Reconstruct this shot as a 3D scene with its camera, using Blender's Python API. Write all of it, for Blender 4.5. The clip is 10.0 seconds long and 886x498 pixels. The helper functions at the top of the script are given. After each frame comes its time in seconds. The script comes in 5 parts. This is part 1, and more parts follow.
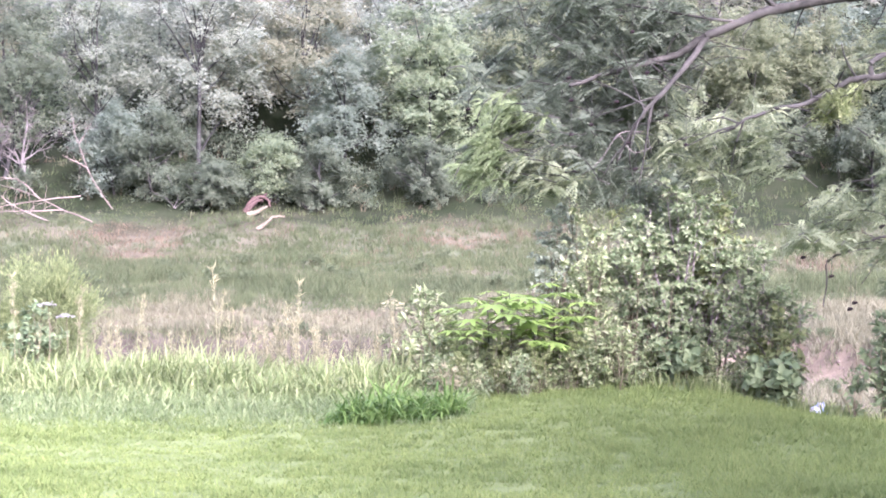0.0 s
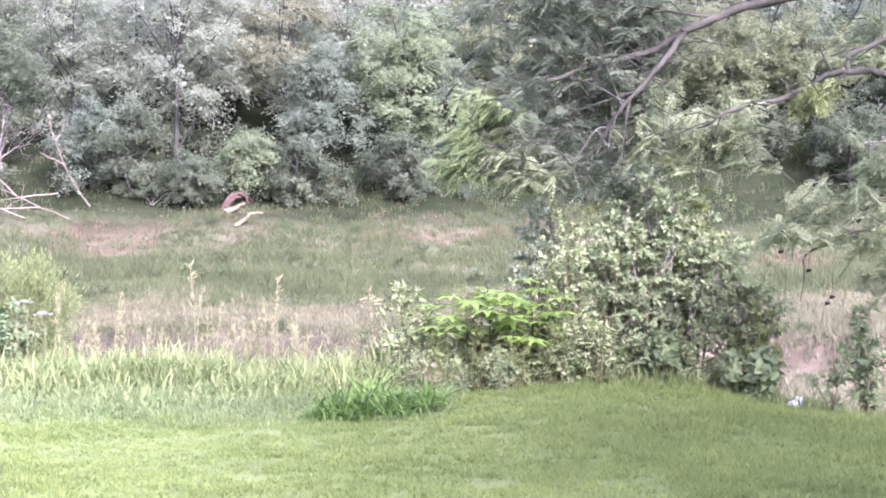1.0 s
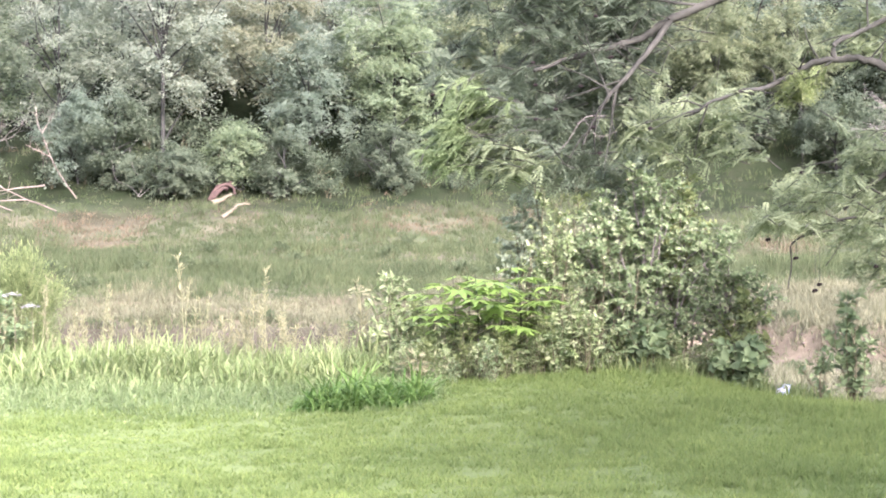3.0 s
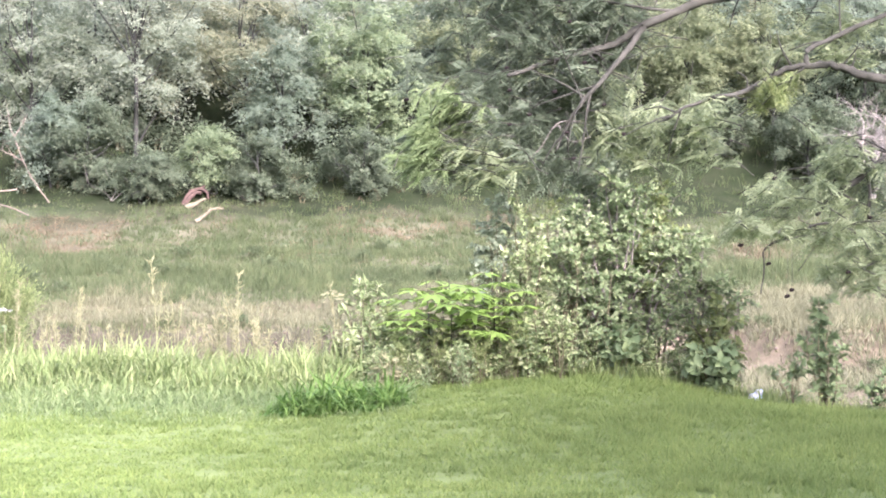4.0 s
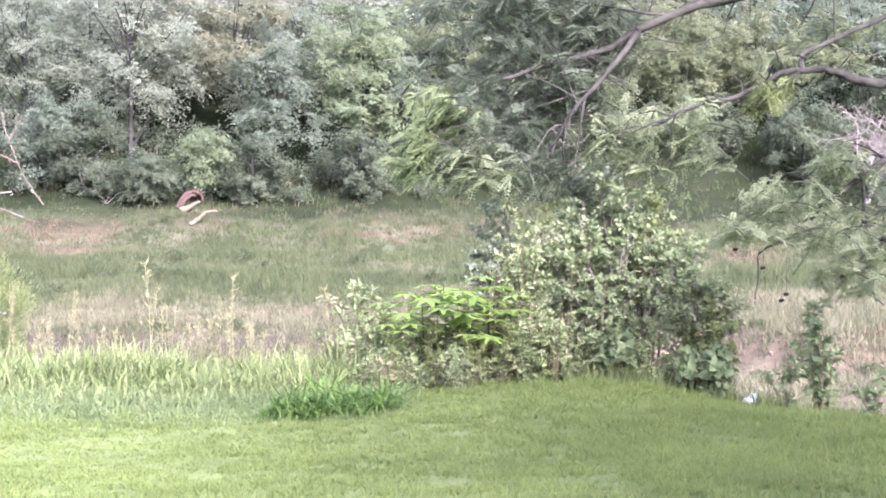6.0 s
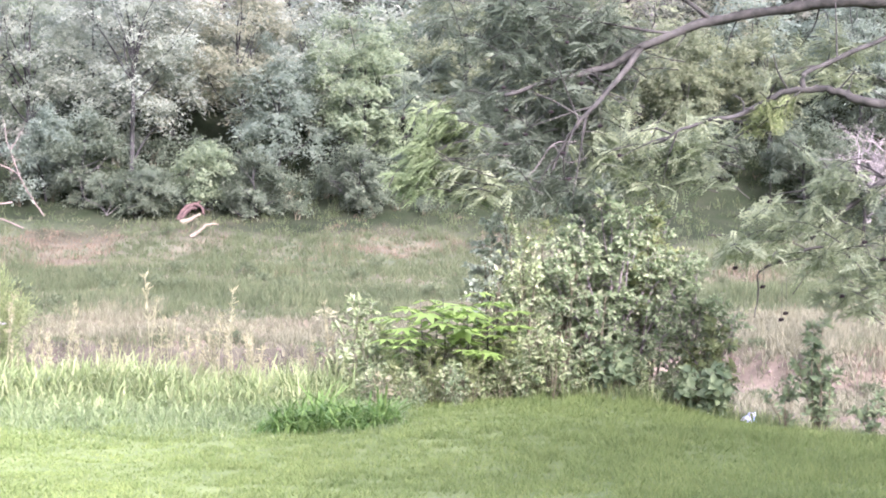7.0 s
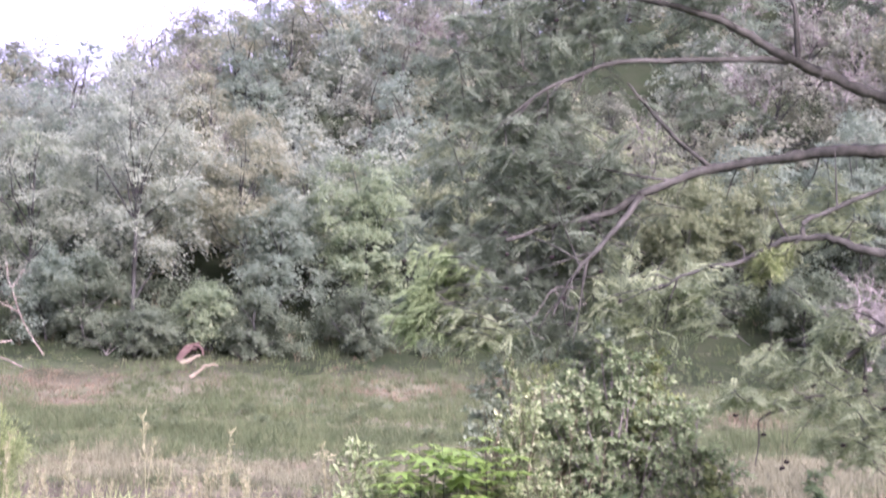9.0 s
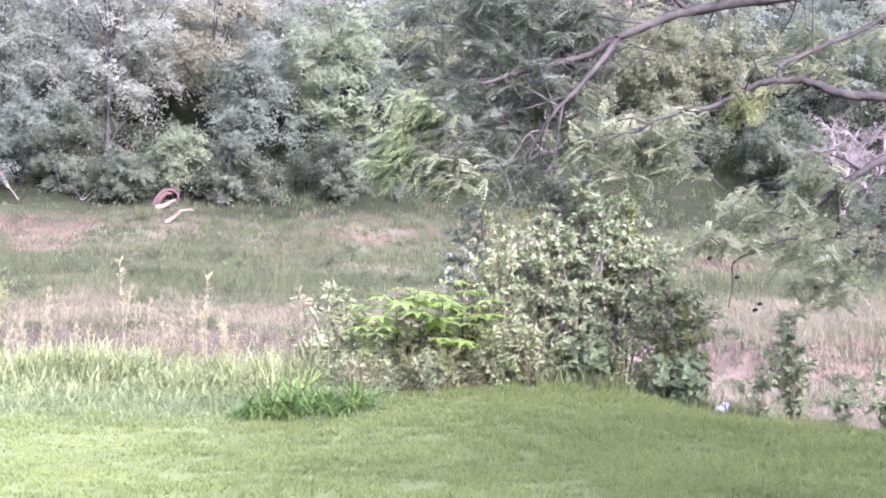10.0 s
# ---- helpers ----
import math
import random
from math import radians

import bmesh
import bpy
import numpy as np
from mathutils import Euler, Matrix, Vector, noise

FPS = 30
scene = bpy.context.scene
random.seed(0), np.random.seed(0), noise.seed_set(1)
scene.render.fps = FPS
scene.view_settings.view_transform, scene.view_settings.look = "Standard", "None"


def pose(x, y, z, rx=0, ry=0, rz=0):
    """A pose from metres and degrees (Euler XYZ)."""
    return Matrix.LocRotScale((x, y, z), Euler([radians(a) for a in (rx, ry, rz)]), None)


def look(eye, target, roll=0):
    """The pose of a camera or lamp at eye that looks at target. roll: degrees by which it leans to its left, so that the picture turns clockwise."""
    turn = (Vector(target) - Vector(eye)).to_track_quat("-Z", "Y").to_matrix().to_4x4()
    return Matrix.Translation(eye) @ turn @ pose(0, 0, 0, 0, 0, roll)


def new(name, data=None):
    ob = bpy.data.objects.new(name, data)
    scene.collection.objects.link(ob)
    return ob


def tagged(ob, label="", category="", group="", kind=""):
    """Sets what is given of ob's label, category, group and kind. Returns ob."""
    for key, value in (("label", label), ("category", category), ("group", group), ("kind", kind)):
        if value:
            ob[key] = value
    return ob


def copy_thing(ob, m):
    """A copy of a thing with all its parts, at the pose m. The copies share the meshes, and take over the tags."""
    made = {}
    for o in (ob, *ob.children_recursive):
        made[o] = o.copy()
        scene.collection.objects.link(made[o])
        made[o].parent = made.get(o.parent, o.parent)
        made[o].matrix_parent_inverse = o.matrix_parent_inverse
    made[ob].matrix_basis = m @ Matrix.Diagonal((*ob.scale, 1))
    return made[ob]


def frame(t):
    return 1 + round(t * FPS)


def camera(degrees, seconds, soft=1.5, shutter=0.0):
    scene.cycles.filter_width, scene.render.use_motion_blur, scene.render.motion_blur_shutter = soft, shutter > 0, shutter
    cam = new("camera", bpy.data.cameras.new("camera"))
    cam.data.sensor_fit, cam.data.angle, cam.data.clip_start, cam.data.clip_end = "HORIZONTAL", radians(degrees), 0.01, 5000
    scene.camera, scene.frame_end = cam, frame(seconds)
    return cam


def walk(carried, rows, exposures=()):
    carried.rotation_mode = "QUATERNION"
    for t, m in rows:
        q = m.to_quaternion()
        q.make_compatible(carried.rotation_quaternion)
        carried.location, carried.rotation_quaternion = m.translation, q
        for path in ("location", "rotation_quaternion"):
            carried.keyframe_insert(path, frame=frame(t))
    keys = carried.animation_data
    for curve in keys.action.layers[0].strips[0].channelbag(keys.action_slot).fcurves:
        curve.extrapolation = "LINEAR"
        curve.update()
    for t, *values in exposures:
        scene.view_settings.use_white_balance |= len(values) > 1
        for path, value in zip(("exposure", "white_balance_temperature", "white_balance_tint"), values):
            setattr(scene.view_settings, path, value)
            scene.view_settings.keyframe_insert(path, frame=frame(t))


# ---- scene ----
# A handheld camera with a long lens, turning on the spot at eye height.
cam = camera(28.0, 10.0, soft=1.9, shutter=0.2)
walk(cam, [
    (0.0, pose(0, 0, 1.6, 89.622, -0.559, 1.887)),
    (0.2, pose(0, 0, 1.6, 89.806, -0.52, 1.855)),
    (0.5, pose(0, 0, 1.6, 89.744, -0.461, 1.351)),
    (0.8, pose(0, 0, 1.6, 89.614, -0.383, 1.39)),
    (1.0, pose(0, 0, 1.6, 89.494, -0.331, 1.186)),
    (1.2, pose(0, 0, 1.6, 89.28, -0.306, 0.996)),
    (1.3, pose(0, 0, 1.6, 88.698, -0.293, 0.747)),
    (1.5, pose(0, 0, 1.6, 88.312, -0.268, 0.714)),
    (1.7, pose(0, 0, 1.6, 88.245, -0.158, 0.572)),
    (2.0, pose(0, 0, 1.6, 88.116, 0.006, 0.817)),
    (2.2, pose(0, 0, 1.6, 88.195, 0.011, 0.905)),
    (3.3, pose(0, 0, 1.6, 89.333, 0.035, 0.593)),
    (3.5, pose(0, 0, 1.6, 89.323, -0.125, 0.065)),
    (4.0, pose(0, 0, 1.6, 89.329, -0.102, -0.065)),
    (4.2, pose(0, 0, 1.6, 89.727, -0.061, -0.148)),
    (4.5, pose(0, 0, 1.6, 89.62, -0.0, 0.0)),
    (4.8, pose(0, 0, 1.6, 89.496, 0.034, -0.111)),
    (5.0, pose(0, 0, 1.6, 89.595, 0.056, -0.5)),
    (5.2, pose(0, 0, 1.6, 89.465, -0.003, -0.504)),
    (5.5, pose(0, 0, 1.6, 89.21, -0.091, -0.839)),
    (5.7, pose(0, 0, 1.6, 89.296, -0.044, -0.447)),
    (6.8, pose(0, 0, 1.6, 89.783, -0.53, -0.118)),
    (7.0, pose(0, 0, 1.6, 89.935, -0.877, -0.233)),
    (7.2, pose(0, 0, 1.6, 90.072, -0.915, -0.519)),
    (7.5, pose(0, 0, 1.6, 90.454, -0.971, -0.377)),
    (7.8, pose(0, 0, 1.6, 92.082, -1.163, -0.713)),
    (8.0, pose(0, 0, 1.6, 92.485, -1.291, 0.148)),
    (8.2, pose(0, 0, 1.6, 93.302, -1.395, 0.395)),
    (8.3, pose(0, 0, 1.6, 93.689, -1.447, 0.382)),
    (8.5, pose(0, 0, 1.6, 95.058, -1.591, -0.279)),
    (8.7, pose(0, 0, 1.6, 95.862, -1.58, 0.033)),
    (8.8, pose(0, 0, 1.6, 96.318, -1.575, -0.131)),
    (9.0, pose(0, 0, 1.6, 94.563, -1.563, -0.245)),
    (9.1, pose(0, 0, 1.6, 93.594, -1.565, -0.472)),
    (9.2, pose(0, 0, 1.6, 92.786, -1.566, -0.669)),
    (9.3, pose(0, 0, 1.6, 91.825, -1.567, -0.824)),
    (9.5, pose(0, 0, 1.6, 90.274, -1.569, -0.623)),
    (10.0, pose(0, 0, 1.6, 89.56, -1.371, -1.021)),
], exposures=[(0.0, 3.30, 5425, 65), (1.2, 3.28, 5425, 63), (2.2, 3.25, 5525, 57), (3.5, 3.25, 5775, 46), (4.5, 3.26, 5625, 53), (5.5, 3.27, 5545, 57), (7.5, 3.27, 5475, 63), (8.0, 3.32, 5475, 67), (8.4, 3.18, 5485, 66), (8.8, 2.88, 5535, 67), (9.2, 2.92, 5535, 68), (9.6, 3.20, 5405, 71), (10.0, 3.27, 5375, 72)])

# ---- daylight: bright hazy sky, soft sun from behind and to the right ----
SUN_EL, SUN_AZ = radians(29), radians(155)      # azimuth clockwise from +y
world = bpy.data.worlds.new("world")
scene.world = world
world.use_nodes = True
wn = world.node_tree
sky = wn.nodes.new("ShaderNodeTexSky")
sky.sky_type, sky.sun_disc = "NISHITA", False
sky.sun_elevation, sky.sun_rotation = SUN_EL, SUN_AZ
sky.air_density, sky.dust_density, sky.ozone_density = 1.0, 8.0, 1.0
wn.nodes["Background"].inputs["Strength"].default_value = 0.135
# thin white cloud over the blue
cloud = wn.nodes.new("ShaderNodeMix")
cloud.data_type = "RGBA"
cloud.inputs[0].default_value = 0.6
cloud.inputs[7].default_value = (3.4, 3.4, 3.5, 1.0)
wn.links.new(sky.outputs[0], cloud.inputs[6])
wn.links.new(cloud.outputs[2], wn.nodes["Background"].inputs["Color"])
sun_data = bpy.data.lights.new("sun", "SUN")
sun_data.energy, sun_data.angle, sun_data.color = 2.1, radians(14), (1.0, 0.95, 0.86)
sun = new("sun", sun_data)
sun_dir = Vector((math.sin(SUN_AZ) * math.cos(SUN_EL), math.cos(SUN_AZ) * math.cos(SUN_EL), math.sin(SUN_EL)))
sun.matrix_world = look(sun_dir * 200, (0, 0, 0))

# ---- materials ----


def nodes_of(name):
    m = bpy.data.materials.new(name)
    m.use_nodes = True
    nt = m.node_tree
    return m, nt, nt.nodes["Principled BSDF"], nt.nodes["Material Output"]


def rgb(c):
    return (c[0], c[1], c[2], 1.0)


def ramp(nt, fac, stops):
    r = nt.nodes.new("ShaderNodeValToRGB")
    e = r.color_ramp.elements
    while len(e) < len(stops):
        e.new(0.5)
    for k, (p, c) in zip(e, stops):
        k.position, k.color = p, rgb(c)
    nt.links.new(fac, r.inputs[0])
    return r.outputs[0]


def noise_tex(nt, scale, detail=3.0, coords="Object", rough=0.55):
    tc = nt.nodes.new("ShaderNodeTexCoord")
    n = nt.nodes.new("ShaderNodeTexNoise")
    n.inputs["Scale"].default_value, n.inputs["Detail"].default_value = scale, detail
    n.inputs["Roughness"].default_value = rough
    nt.links.new(tc.outputs[coords], n.inputs["Vector"])
    return n.outputs["Fac"]


def mix(nt, fac, a, b, mode="MIX"):
    m = nt.nodes.new("ShaderNodeMix")
    m.data_type, m.blend_type = "RGBA", mode
    for sock, v in ((m.inputs[0], fac), (m.inputs[6], a), (m.inputs[7], b)):
        if isinstance(v, (int, float)):
            sock.default_value = v
        elif isinstance(v, tuple):
            sock.default_value = rgb(v)
        else:
            nt.links.new(v, sock)
    return m.outputs[2]


def leaf_mat(name, stops, trans=0.3, gloss=0.5, patch=0.8):
    """Leaves or blades: each piece a colour of its own, with broader patches, light passing through."""
    m, nt, bsdf, out = nodes_of(name)
    geo = nt.nodes.new("ShaderNodeNewGeometry")
    base = ramp(nt, geo.outputs["Random Per Island"], stops)
    broad = noise_tex(nt, patch, 2.0)
    shade = ramp(nt, broad, [(0.3, (0.82, 0.85, 0.81)), (0.7, (1.12, 1.10, 1.04))])
    small = ramp(nt, noise_tex(nt, patch * 7.0, 2.0), [(0.32, (0.88, 0.90, 0.88)), (0.68, (1.09, 1.08, 1.05))])
    col = mix(nt, 1.0, mix(nt, 1.0, base, shade, "MULTIPLY"), small, "MULTIPLY")
    nt.links.new(col, bsdf.inputs["Base Color"])
    bsdf.inputs["Roughness"].default_value = gloss + 0.2
    bsdf.inputs["Specular IOR Level"].default_value = 0.08
    tr = nt.nodes.new("ShaderNodeBsdfTranslucent")
    nt.links.new(col, tr.inputs["Color"])
    mx = nt.nodes.new("ShaderNodeMixShader")
    mx.inputs[0].default_value = trans
    nt.links.new(bsdf.outputs[0], mx.inputs[1])
    nt.links.new(tr.outputs[0], mx.inputs[2])
    nt.links.new(mx.outputs[0], out.inputs["Surface"])
    return m


def bark_mat(name, dark, light, scale=6.0):
    m, nt, bsdf, out = nodes_of(name)
    n1, n2 = noise_tex(nt, scale, 6.0), noise_tex(nt, scale * 0.2, 2.0)
    c = ramp(nt, n1, [(0.3, dark), (0.7, light)])
    c = mix(nt, 0.5, c, ramp(nt, n2, [(0.35, dark), (0.65, light)]))
    nt.links.new(c, bsdf.inputs["Base Color"])
    bsdf.inputs["Roughness"].default_value = 0.9
    bsdf.inputs["Specular IOR Level"].default_value = 0.1
    b = nt.nodes.new("ShaderNodeBump")
    b.inputs["Strength"].default_value, b.inputs["Distance"].default_value = 0.6, 0.03
    nt.links.new(n1, b.inputs["Height"])
    nt.links.new(b.outputs[0], bsdf.inputs["Normal"])
    return m


def ground_mat():
    m, nt, bsdf, out = nodes_of("soil_and_turf")

    def attr(n):
        a = nt.nodes.new("ShaderNodeAttribute")
        a.attribute_name = n
        return a.outputs["Fac"]
    fine, mid, wide = noise_tex(nt, 9.0, 6.0), noise_tex(nt, 1.3, 4.0), noise_tex(nt, 0.22, 3.0)
    turf = mix(nt, 0.5, ramp(nt, fine, [(0.3, (0.09, 0.14, 0.042)), (0.7, (0.135, 0.19, 0.06))]),
               ramp(nt, mid, [(0.3, (0.085, 0.13, 0.04)), (0.7, (0.14, 0.19, 0.06))]))
    bank = mix(nt, 0.5, ramp(nt, fine, [(0.3, (0.050, 0.068, 0.033)), (0.7, (0.075, 0.090, 0.045))]),
               ramp(nt, wide, [(0.38, (0.045, 0.072, 0.03)), (0.62, (0.10, 0.088, 0.056))]))
    dry = mix(nt, 0.5, ramp(nt, fine, [(0.3, (0.064, 0.066, 0.034)), (0.7, (0.114, 0.112, 0.06))]),
              ramp(nt, mid, [(0.3, (0.065, 0.064, 0.033)), (0.7, (0.12, 0.108, 0.062))]))
    dirt = mix(nt, 0.6, ramp(nt, fine, [(0.3, (0.050, 0.046, 0.026)), (0.7, (0.110, 0.101, 0.059))]),
               ramp(nt, mid, [(0.35, (0.045, 0.041, 0.024)), (0.65, (0.130, 0.118, 0.070))]))
    mud = mix(nt, 0.5, ramp(nt, fine, [(0.3, (0.024, 0.025, 0.014)), (0.7, (0.065, 0.066, 0.040))]),
              ramp(nt, mid, [(0.35, (0.025, 0.027, 0.015)), (0.7, (0.073, 0.072, 0.044))]))
    c = mix(nt, attr("lawn"), bank, turf)
    c = mix(nt, attr("dry"), c, dry)
    c = mix(nt, attr("dirt"), c, dirt)
    c = mix(nt, attr("mud"), c, mud)
    # dark litter colour, which also paints the trees' shade onto the ground
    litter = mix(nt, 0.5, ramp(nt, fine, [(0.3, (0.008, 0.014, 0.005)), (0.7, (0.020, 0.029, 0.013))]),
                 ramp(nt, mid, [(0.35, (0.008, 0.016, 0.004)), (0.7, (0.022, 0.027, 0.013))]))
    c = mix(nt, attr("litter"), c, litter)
    nt.links.new(c, bsdf.inputs["Base Color"])
    bsdf.inputs["Roughness"].default_value = 0.95
    bsdf.inputs["Specular IOR Level"].default_value = 0.05
    b = nt.nodes.new("ShaderNodeBump")
    b.inputs["Strength"].default_value, b.inputs["Distance"].default_value = 0.7, 0.06
    nt.links.new(fine, b.inputs["Height"])
    nt.links.new(b.outputs[0], bsdf.inputs["Normal"])
    return m


M_GROUND = ground_mat()
M_BARK = bark_mat("grey_brown_bark", (0.012, 0.014, 0.009), (0.058, 0.062, 0.045), 12.0)
M_BARK_FAR = bark_mat("dark_bark", (0.019, 0.023, 0.017), (0.044, 0.048, 0.037), 3.0)
M_DEAD = bark_mat("weathered_dead_wood", (0.090, 0.092, 0.072), (0.180, 0.182, 0.143), 4.0)
M_PALE = bark_mat("bleached_wood", (0.069, 0.068, 0.041), (0.179, 0.169, 0.105), 5.0)
M_BRANCH = bark_mat("tan_dead_branch", (0.085, 0.078, 0.054), (0.19, 0.176, 0.128), 5.0)
M_ROT = bark_mat("rotten_red_wood", (0.025, 0.019, 0.014), (0.092, 0.067, 0.049), 5.0)
M_TWIG = bark_mat("grey_twig", (0.08, 0.08, 0.06), (0.19, 0.185, 0.145), 8.0)
M_STEM = bark_mat("green_brown_stem", (0.06, 0.065, 0.032), (0.15, 0.145, 0.08), 8.0)
M_LAWN = leaf_mat("mown_grass", [(0.0, (0.113, 0.178, 0.050)), (0.5, (0.144, 0.216, 0.059)), (1.0, (0.187, 0.250, 0.078))], 0.5, 0.5, 0.7)
M_TALL = leaf_mat("tall_grass", [(0.0, (0.108, 0.167, 0.055)), (0.6, (0.166, 0.233, 0.086)), (1.0, (0.233, 0.285, 0.124))], 0.35, 0.4, 1.2)
M_ROUGH = leaf_mat("rough_grass", [(0.0, (0.118, 0.184, 0.068)), (0.6, (0.156, 0.228, 0.088)), (1.0, (0.216, 0.280, 0.128))], 0.45, 0.45, 0.9)
M_CLUMP = leaf_mat("lush_grass", [(0.0, (0.055, 0.122, 0.025)), (0.7, (0.107, 0.206, 0.046)), (1.0, (0.167, 0.269, 0.075))], 0.35, 0.4, 2.0)
M_BANKG = leaf_mat("bank_grass", [(0.0, (0.063, 0.095, 0.040)), (0.6, (0.081, 0.113, 0.049)), (1.0, (0.105, 0.128, 0.061))], 0.45, 0.6, 0.3)
M_DRY = leaf_mat("dry_grass", [(0.0, (0.097, 0.110, 0.059)), (0.6, (0.126, 0.139, 0.078)), (1.0, (0.162, 0.177, 0.108))], 0.3, 0.6, 0.4)
M_BANKS = leaf_mat("bank_scrub_leaf", [(0.0, (0.066, 0.096, 0.045)), (1.0, (0.104, 0.140, 0.068))], 0.45, 0.6, 0.6)
M_RUSSET = leaf_mat("withered_red_grass", [(0.0, (0.096, 0.083, 0.051)), (0.6, (0.123, 0.109, 0.067)), (1.0, (0.157, 0.146, 0.092))], 0.35, 0.6, 0.4)
M_STRAW = leaf_mat("straw", [(0.0, (0.144, 0.155, 0.079)), (1.0, (0.248, 0.267, 0.144))], 0.3, 0.6, 3.0)
# one feather leaf: shade coloured into the core's copy, light into the fringe's
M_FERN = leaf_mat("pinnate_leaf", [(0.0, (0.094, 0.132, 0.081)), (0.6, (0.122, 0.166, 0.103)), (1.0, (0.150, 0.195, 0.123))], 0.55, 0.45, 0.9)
M_FERN_L = leaf_mat("lit_pinnate_leaf", [(0.0, (0.176, 0.235, 0.125)), (1.0, (0.251, 0.316, 0.175))], 0.55, 0.45, 0.9)
M_TIP = leaf_mat("pale_tip_leaf", [(0.0, (0.129, 0.190, 0.077)), (1.0, (0.187, 0.261, 0.118))], 0.55, 0.45, 0.9)
M_BUSH = leaf_mat("bush_leaf", [(0.0, (0.116, 0.182, 0.077)), (0.6, (0.177, 0.251, 0.117)), (1.0, (0.277, 0.345, 0.184))], 0.4, 0.35, 1.5)
M_SILVER = leaf_mat("silver_leaf", [(0.0, (0.174, 0.239, 0.146)), (1.0, (0.272, 0.348, 0.225))], 0.3, 0.5, 1.5)
M_SHOOT = leaf_mat("yellow_green_leaf", [(0.0, (0.112, 0.163, 0.053)), (1.0, (0.224, 0.281, 0.112))], 0.45, 0.35, 1.5)
M_DARKLEAF = leaf_mat("dark_leaf", [(0.0, (0.084, 0.138, 0.063)), (1.0, (0.168, 0.240, 0.109))], 0.35, 0.3, 1.5)
M_WEED = leaf_mat("weed_leaf", [(0.0, (0.120, 0.185, 0.070)), (0.6, (0.205, 0.278, 0.118)), (1.0, (0.333, 0.395, 0.220))], 0.35, 0.4, 1.5)
M_PALM = leaf_mat("bright_palmate_leaf", [(0.0, (0.129, 0.242, 0.044)), (1.0, (0.215, 0.350, 0.077))], 0.4, 0.35, 1.5)
M_FEATHER = leaf_mat("feathery_leaf", [(0.0, (0.091, 0.139, 0.049)), (1.0, (0.198, 0.254, 0.101))], 0.4, 0.5, 2.0)
FAR = {
    # deep: shade at the foot of the wood is put into this leaf colour
    "deep": leaf_mat("shaded_blue_green_leaf", [(0.0, (0.087, 0.125, 0.074)), (0.6, (0.117, 0.160, 0.098)), (1.0, (0.158, 0.200, 0.122))], 0.6, 0.5, 0.35),
    "grey": leaf_mat("grey_green_leaf", [(0.0, (0.197, 0.250, 0.174)), (0.6, (0.237, 0.296, 0.207)), (1.0, (0.295, 0.353, 0.249))], 0.6, 0.5, 0.3),
    "blue": leaf_mat("blue_green_leaf", [(0.0, (0.158, 0.224, 0.122)), (0.6, (0.197, 0.269, 0.147)), (1.0, (0.255, 0.329, 0.179))], 0.6, 0.5, 0.35),
    "dark": leaf_mat("deep_green_leaf", [(0.0, (0.139, 0.192, 0.136)), (0.6, (0.172, 0.235, 0.161)), (1.0, (0.223, 0.294, 0.198))], 0.6, 0.5, 0.35),
    "fresh": leaf_mat("fresh_green_leaf", [(0.0, (0.138, 0.181, 0.092)), (0.6, (0.175, 0.221, 0.116)), (1.0, (0.223, 0.267, 0.143))], 0.6, 0.5, 0.35),
    "olive": leaf_mat("olive_yellow_leaf", [(0.0, (0.165, 0.200, 0.120)), (0.6, (0.210, 0.238, 0.144)), (1.0, (0.267, 0.290, 0.177))], 0.6, 0.5, 0.3),
    "dusky": leaf_mat("dusky_grey_leaf", [(0.0, (0.122, 0.146, 0.100)), (0.6, (0.153, 0.179, 0.122)), (1.0, (0.198, 0.225, 0.151))], 0.6, 0.5, 0.3),
}

# ---- mesh tools ----


def np_mesh(name, verts, quads=None, tris=None):
    """A mesh from arrays of vertices, four-sided and three-sided faces."""
    quads = np.zeros((0, 4), int) if quads is None else np.asarray(quads)
    tris = np.zeros((0, 3), int) if tris is None else np.asarray(tris)
    me = bpy.data.meshes.new(name)
    nq, n3 = len(quads), len(tris)
    me.vertices.add(len(verts))
    me.vertices.foreach_set("co", np.asarray(verts, np.float32).ravel())
    loops = np.concatenate([quads.ravel(), tris.ravel()]).astype(np.int32)
    me.loops.add(len(loops))
    me.loops.foreach_set("vertex_index", loops)
    me.polygons.add(nq + n3)
    me.polygons.foreach_set("loop_start", np.concatenate([np.arange(nq) * 4, nq * 4 + np.arange(n3) * 3]).astype(np.int32))
    me.update(calc_edges=True)
    return me


class Build:
    """Collects pieces of geometry for one mesh."""

    def __init__(self):
        self.v, self.q, self.t, self.n = [], [], [], 0

    def add(self, verts, quads=None, tris=None):
        verts = np.asarray(verts, float)
        if quads is not None and len(quads):
            self.q.append(np.asarray(quads) + self.n)
        if tris is not None and len(tris):
            self.t.append(np.asarray(tris) + self.n)
        self.v.append(verts)
        self.n += len(verts)
        return self

    def mesh(self, name):
        return np_mesh(name, np.concatenate(self.v), np.concatenate(self.q) if self.q else None,
                       np.concatenate(self.t) if self.t else None)


def part(name, build, material, parent=None, label="", smooth=False):
    me = build.mesh(name) if isinstance(build, Build) else build
    if not me.materials:
        me.materials.append(material)
    if smooth:
        me.shade_smooth()
    ob = new(name, me)
    if parent is not None:
        ob.parent = parent
    return tagged(ob, label)


def thing(name, m, label, category, group=""):
    e = new(name)
    e.empty_display_size = 0.2
    e.matrix_basis = m
    return tagged(e, label, category, group)


def unit(a):
    return a / np.maximum(np.linalg.norm(a, axis=-1, keepdims=True), 1e-9)


